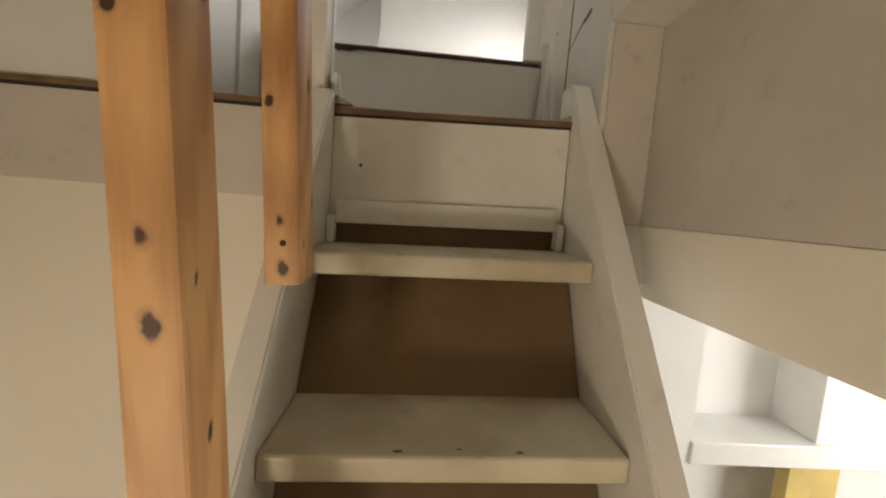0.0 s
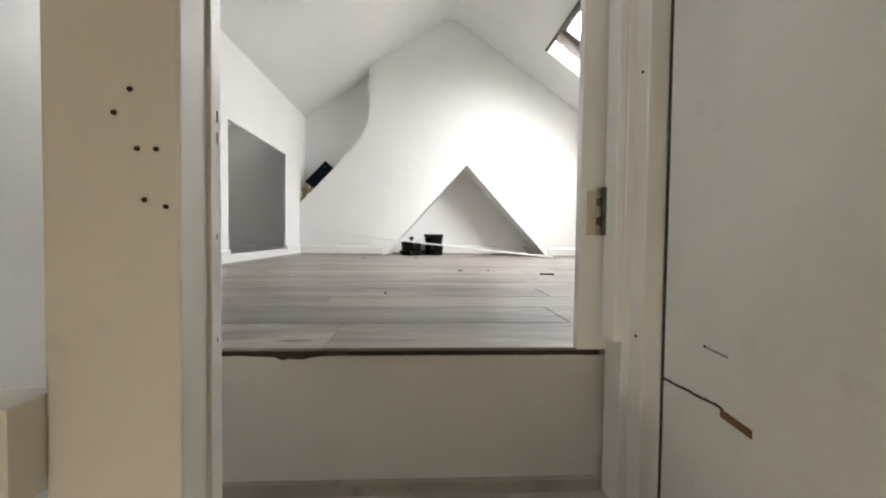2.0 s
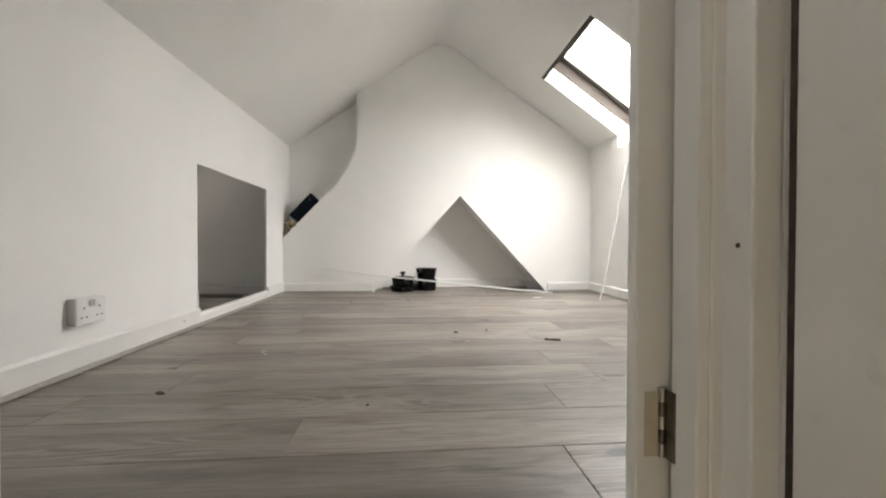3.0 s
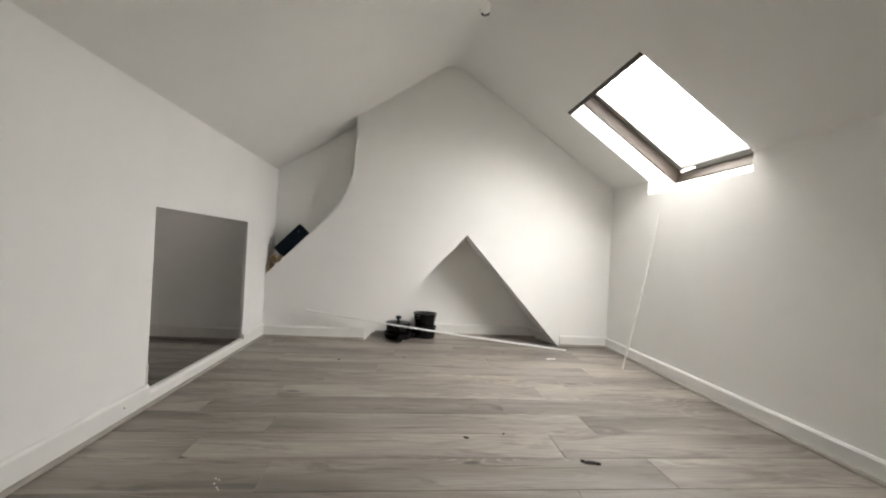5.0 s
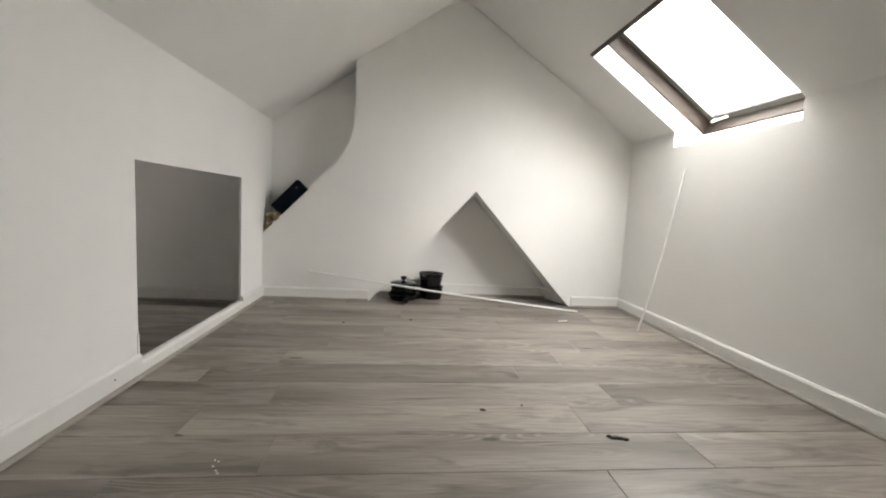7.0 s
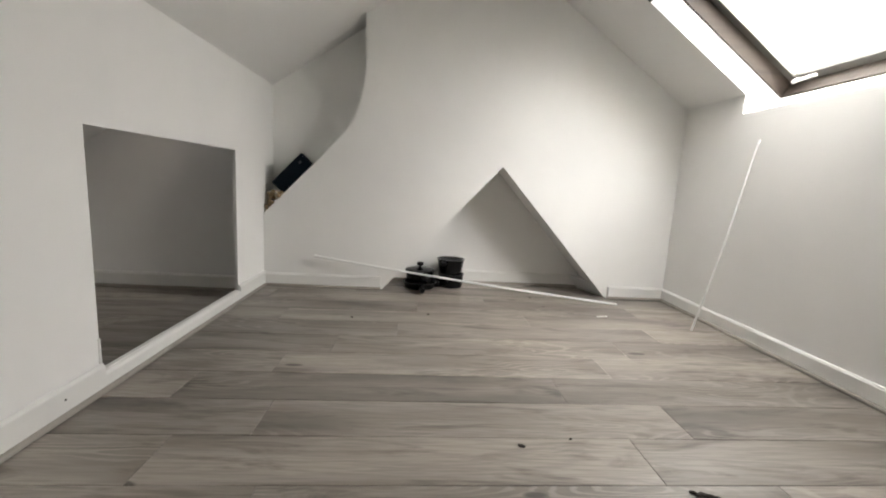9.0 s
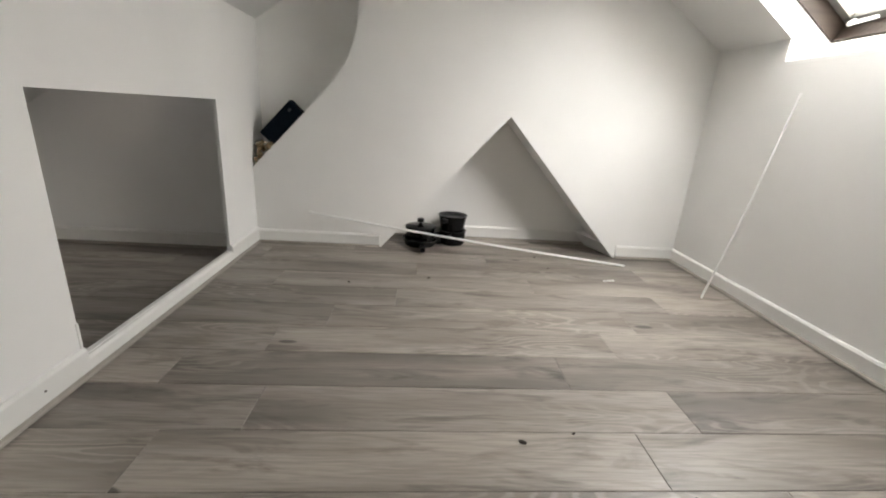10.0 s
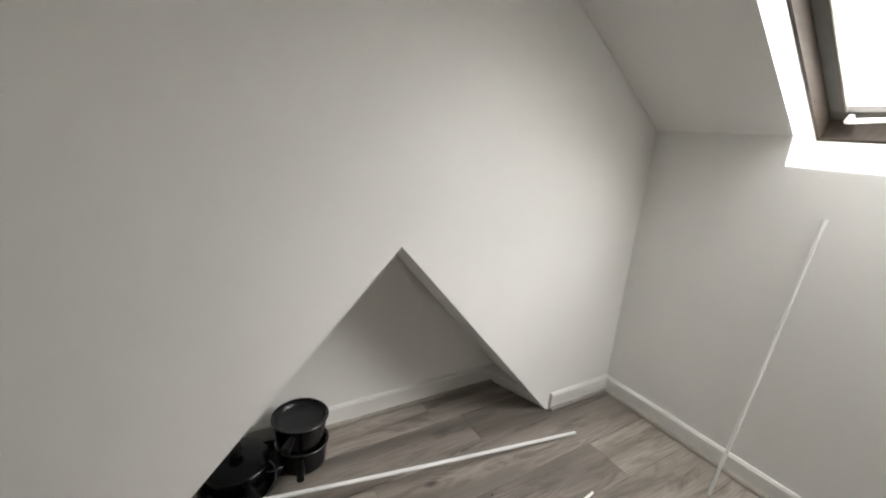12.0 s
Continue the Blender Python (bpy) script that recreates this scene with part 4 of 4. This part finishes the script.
# double wall socket
so = thing("wall_socket", (LW, 3.397, 0.243), "white double wall socket in a surface box", "socket")
part("back_box", box((LW, 3.323, 0.192), (LW + 0.030, 3.472, 0.293), 0.004), GREY_PLASTIC, so, "pale grey surface box")
plate = part("plate", box((LW + 0.030, 3.320, 0.189), (LW + 0.040, 3.475, 0.296), 0.005), PLASTIC, so)
for cy in (3.357, 3.438):
    for dy, dz, wy, wz in ((0, 0.020, 0.005, 0.010), (-0.012, -0.016, 0.008, 0.005), (0.012, -0.016, 0.008, 0.005)):
        part("pin_hole", box((LW + 0.0395, cy + dy - wy / 2, 0.234 + dz - wz / 2), (LW + 0.0408, cy + dy + wy / 2, 0.234 + dz + wz / 2)), DARK_GAP_SHADE, plate)
for cy in (3.389, 3.406):
    part("switch", box((LW + 0.039, cy - 0.006, 0.260), (LW + 0.045, cy + 0.006, 0.284), 0.002), GREY_PLASTIC, plate)

# pendant lampholder under the ridge
pe = thing("pendant_light", (1.906, 4.21, RZ), "bare pendant lampholder with a clear bulb on a white cable", "ceiling light")
part("ceiling_rose", lathe([(0, 0), (0.045, 0), (0.043, -0.012), (0.03, -0.024), (0.008, -0.028), (0, -0.028)], (1.906, 4.21, RZ - 0.02), 28), PLASTIC, pe, "", True)
part("cable", tube([(1.906, 4.21, RZ - 0.04), (1.906, 4.21, 2.245)], 0.0035, 8), CABLE, pe, "", True)
part("lampholder", lathe([(0.006, 0.06), (0.014, 0.055), (0.019, 0.03), (0.020, -0.012), (0.017, -0.02), (0, -0.02)], (1.906, 4.21, 2.19), 22), PLASTIC, pe, "", True)
part("collar", lathe([(0.0205, 0.0), (0.0225, -0.003), (0.0225, -0.014), (0.0205, -0.017)], (1.906, 4.21, 2.185), 22), DARK_STEEL, pe, "", True)
part("bulb", lathe([(0.012, 0.0), (0.014, -0.02), (0.026, -0.05), (0.030, -0.075), (0.022, -0.098), (0, -0.106)], (1.906, 4.21, 2.165), 22), BULB, pe, "clear glass bulb", True)

# crumbs and flakes on the floor
def crumb(name, label, x, y, size, material, seed):
    r = random.Random(seed)
    bm = bmesh.new()
    bmesh.ops.create_icosphere(bm, subdivisions=1, radius=1.0)
    for v in bm.verts:
        v.co = Vector((v.co.x * size[0], v.co.y * size[1], max(v.co.z, -0.4) * size[2])) * r.uniform(0.7, 1.2)
    lowest = min(v.co.z for v in bm.verts)
    ob = tagged(finish(name, bm, material), label, "debris", "crumbs on the floor")
    ob.matrix_basis = pose(x, y, -lowest, 0, 0, r.uniform(-50, 50))
    return ob


for i, (x, y, sz) in enumerate(((1.885, 4.005, 0.016), (2.07, 4.048, 0.008), (1.113, 5.28, 0.012), (1.594, 5.395, 0.012), (0.79, 3.10, 0.024), (2.41, 5.907, 0.007), (2.447, 5.669, 0.007), (1.50, 2.95, 0.006))):
    crumb("dark_crumb", "small dark crumb on the laminate floor", x, y, (sz, sz * 0.6, 0.005), DARK_GAP_SHADE, i)
for k in range(4):
    crumb("dried_leaf", "dark curled dried leaf fragment on the floor", 2.348 + 0.019 * k, 3.792 - 0.007 * k, ((0.012, 0.022, 0.024, 0.014)[k], (0.006, 0.011, 0.010, 0.006)[k], 0.007), DARK_GAP_SHADE, 30 + k)
for k in range(4):
    crumb("pale_flake", "pale flake of plaster on the floor", 2.775 + 0.022 * k, 5.474 + 0.004 * k, (0.013, 0.007, 0.006), GLOSS, 50 + k)
for k, (x, y) in enumerate(((0.937, 3.655), (0.951, 3.648), (0.945, 3.622), (0.973, 3.587), (0.962, 3.60))):
    crumb("pale_flake", "pale flake of plaster on the floor", x, y, (0.005, 0.003, 0.002), GLOSS, 70 + k)

# ---------------------------------------------------------------- laminate planks, one by one
ROW, LEN, FIRST = 0.2333, 1.556, 2.17
SKEW = 0.016                   # the rows run a little off square
JOINTS = [1.44, 2.022, 1.325, 2.12, 0.80, 2.238, 1.09, 0.733, 0.98, 0.59, 0.888, 1.095, 1.41, 0.685, 1.52, 2.02, 2.60, 0.9]
for k, joint in enumerate(JOINTS):
    y0 = FIRST + ROW * k
    ya, yb = (2.178 if k == 0 else y0 + 0.0008), min(y0 + ROW - 0.0008, DEEP)
    if ya > DEEP - 0.01:
        break
    x_lo = -1.12 if 3.95 < y0 < 5.79 else LW
    x_hi = RW
    if ya > 6.0:
        x_lo, x_hi = 1.15, 3.10
    cuts = [x_lo] + sorted(c for c in (joint + LEN * n for n in range(-3, 4)) if x_lo + 0.02 < c < x_hi - 0.02) + [x_hi]
    for xa, xb in zip(cuts, cuts[1:]):
        w, d = xb - xa - 0.0014, yb - ya
        bm = bmesh.new()
        e, g = 0.0012, 0.0022
        base = [bm.verts.new(p) for p in ((0, 0, -0.012), (w, 0, -0.012), (w, d, -0.012), (0, d, -0.012))]
        mid = [bm.verts.new(p) for p in ((0, 0, -e), (w, 0, -e), (w, d, -e), (0, d, -e))]
        cap = [bm.verts.new(p) for p in ((g, g, 0), (w - g, g, 0), (w - g, d - g, 0), (g, d - g, 0))]
        for r0, r1 in ((base, mid), (mid, cap)):
            for i in range(4):
                bm.faces.new([r0[i], r0[(i + 1) % 4], r1[(i + 1) % 4], r1[i]])
        bm.faces.new(cap)
        for v in bm.verts:
            if k or v.co.y > 0.1:
                v.co.y += SKEW * (xa + v.co.x - 0.9)
        ob = finish("plank", bm, OAK)
        ob.location = (xa, ya, 0)
        ob.parent = floor
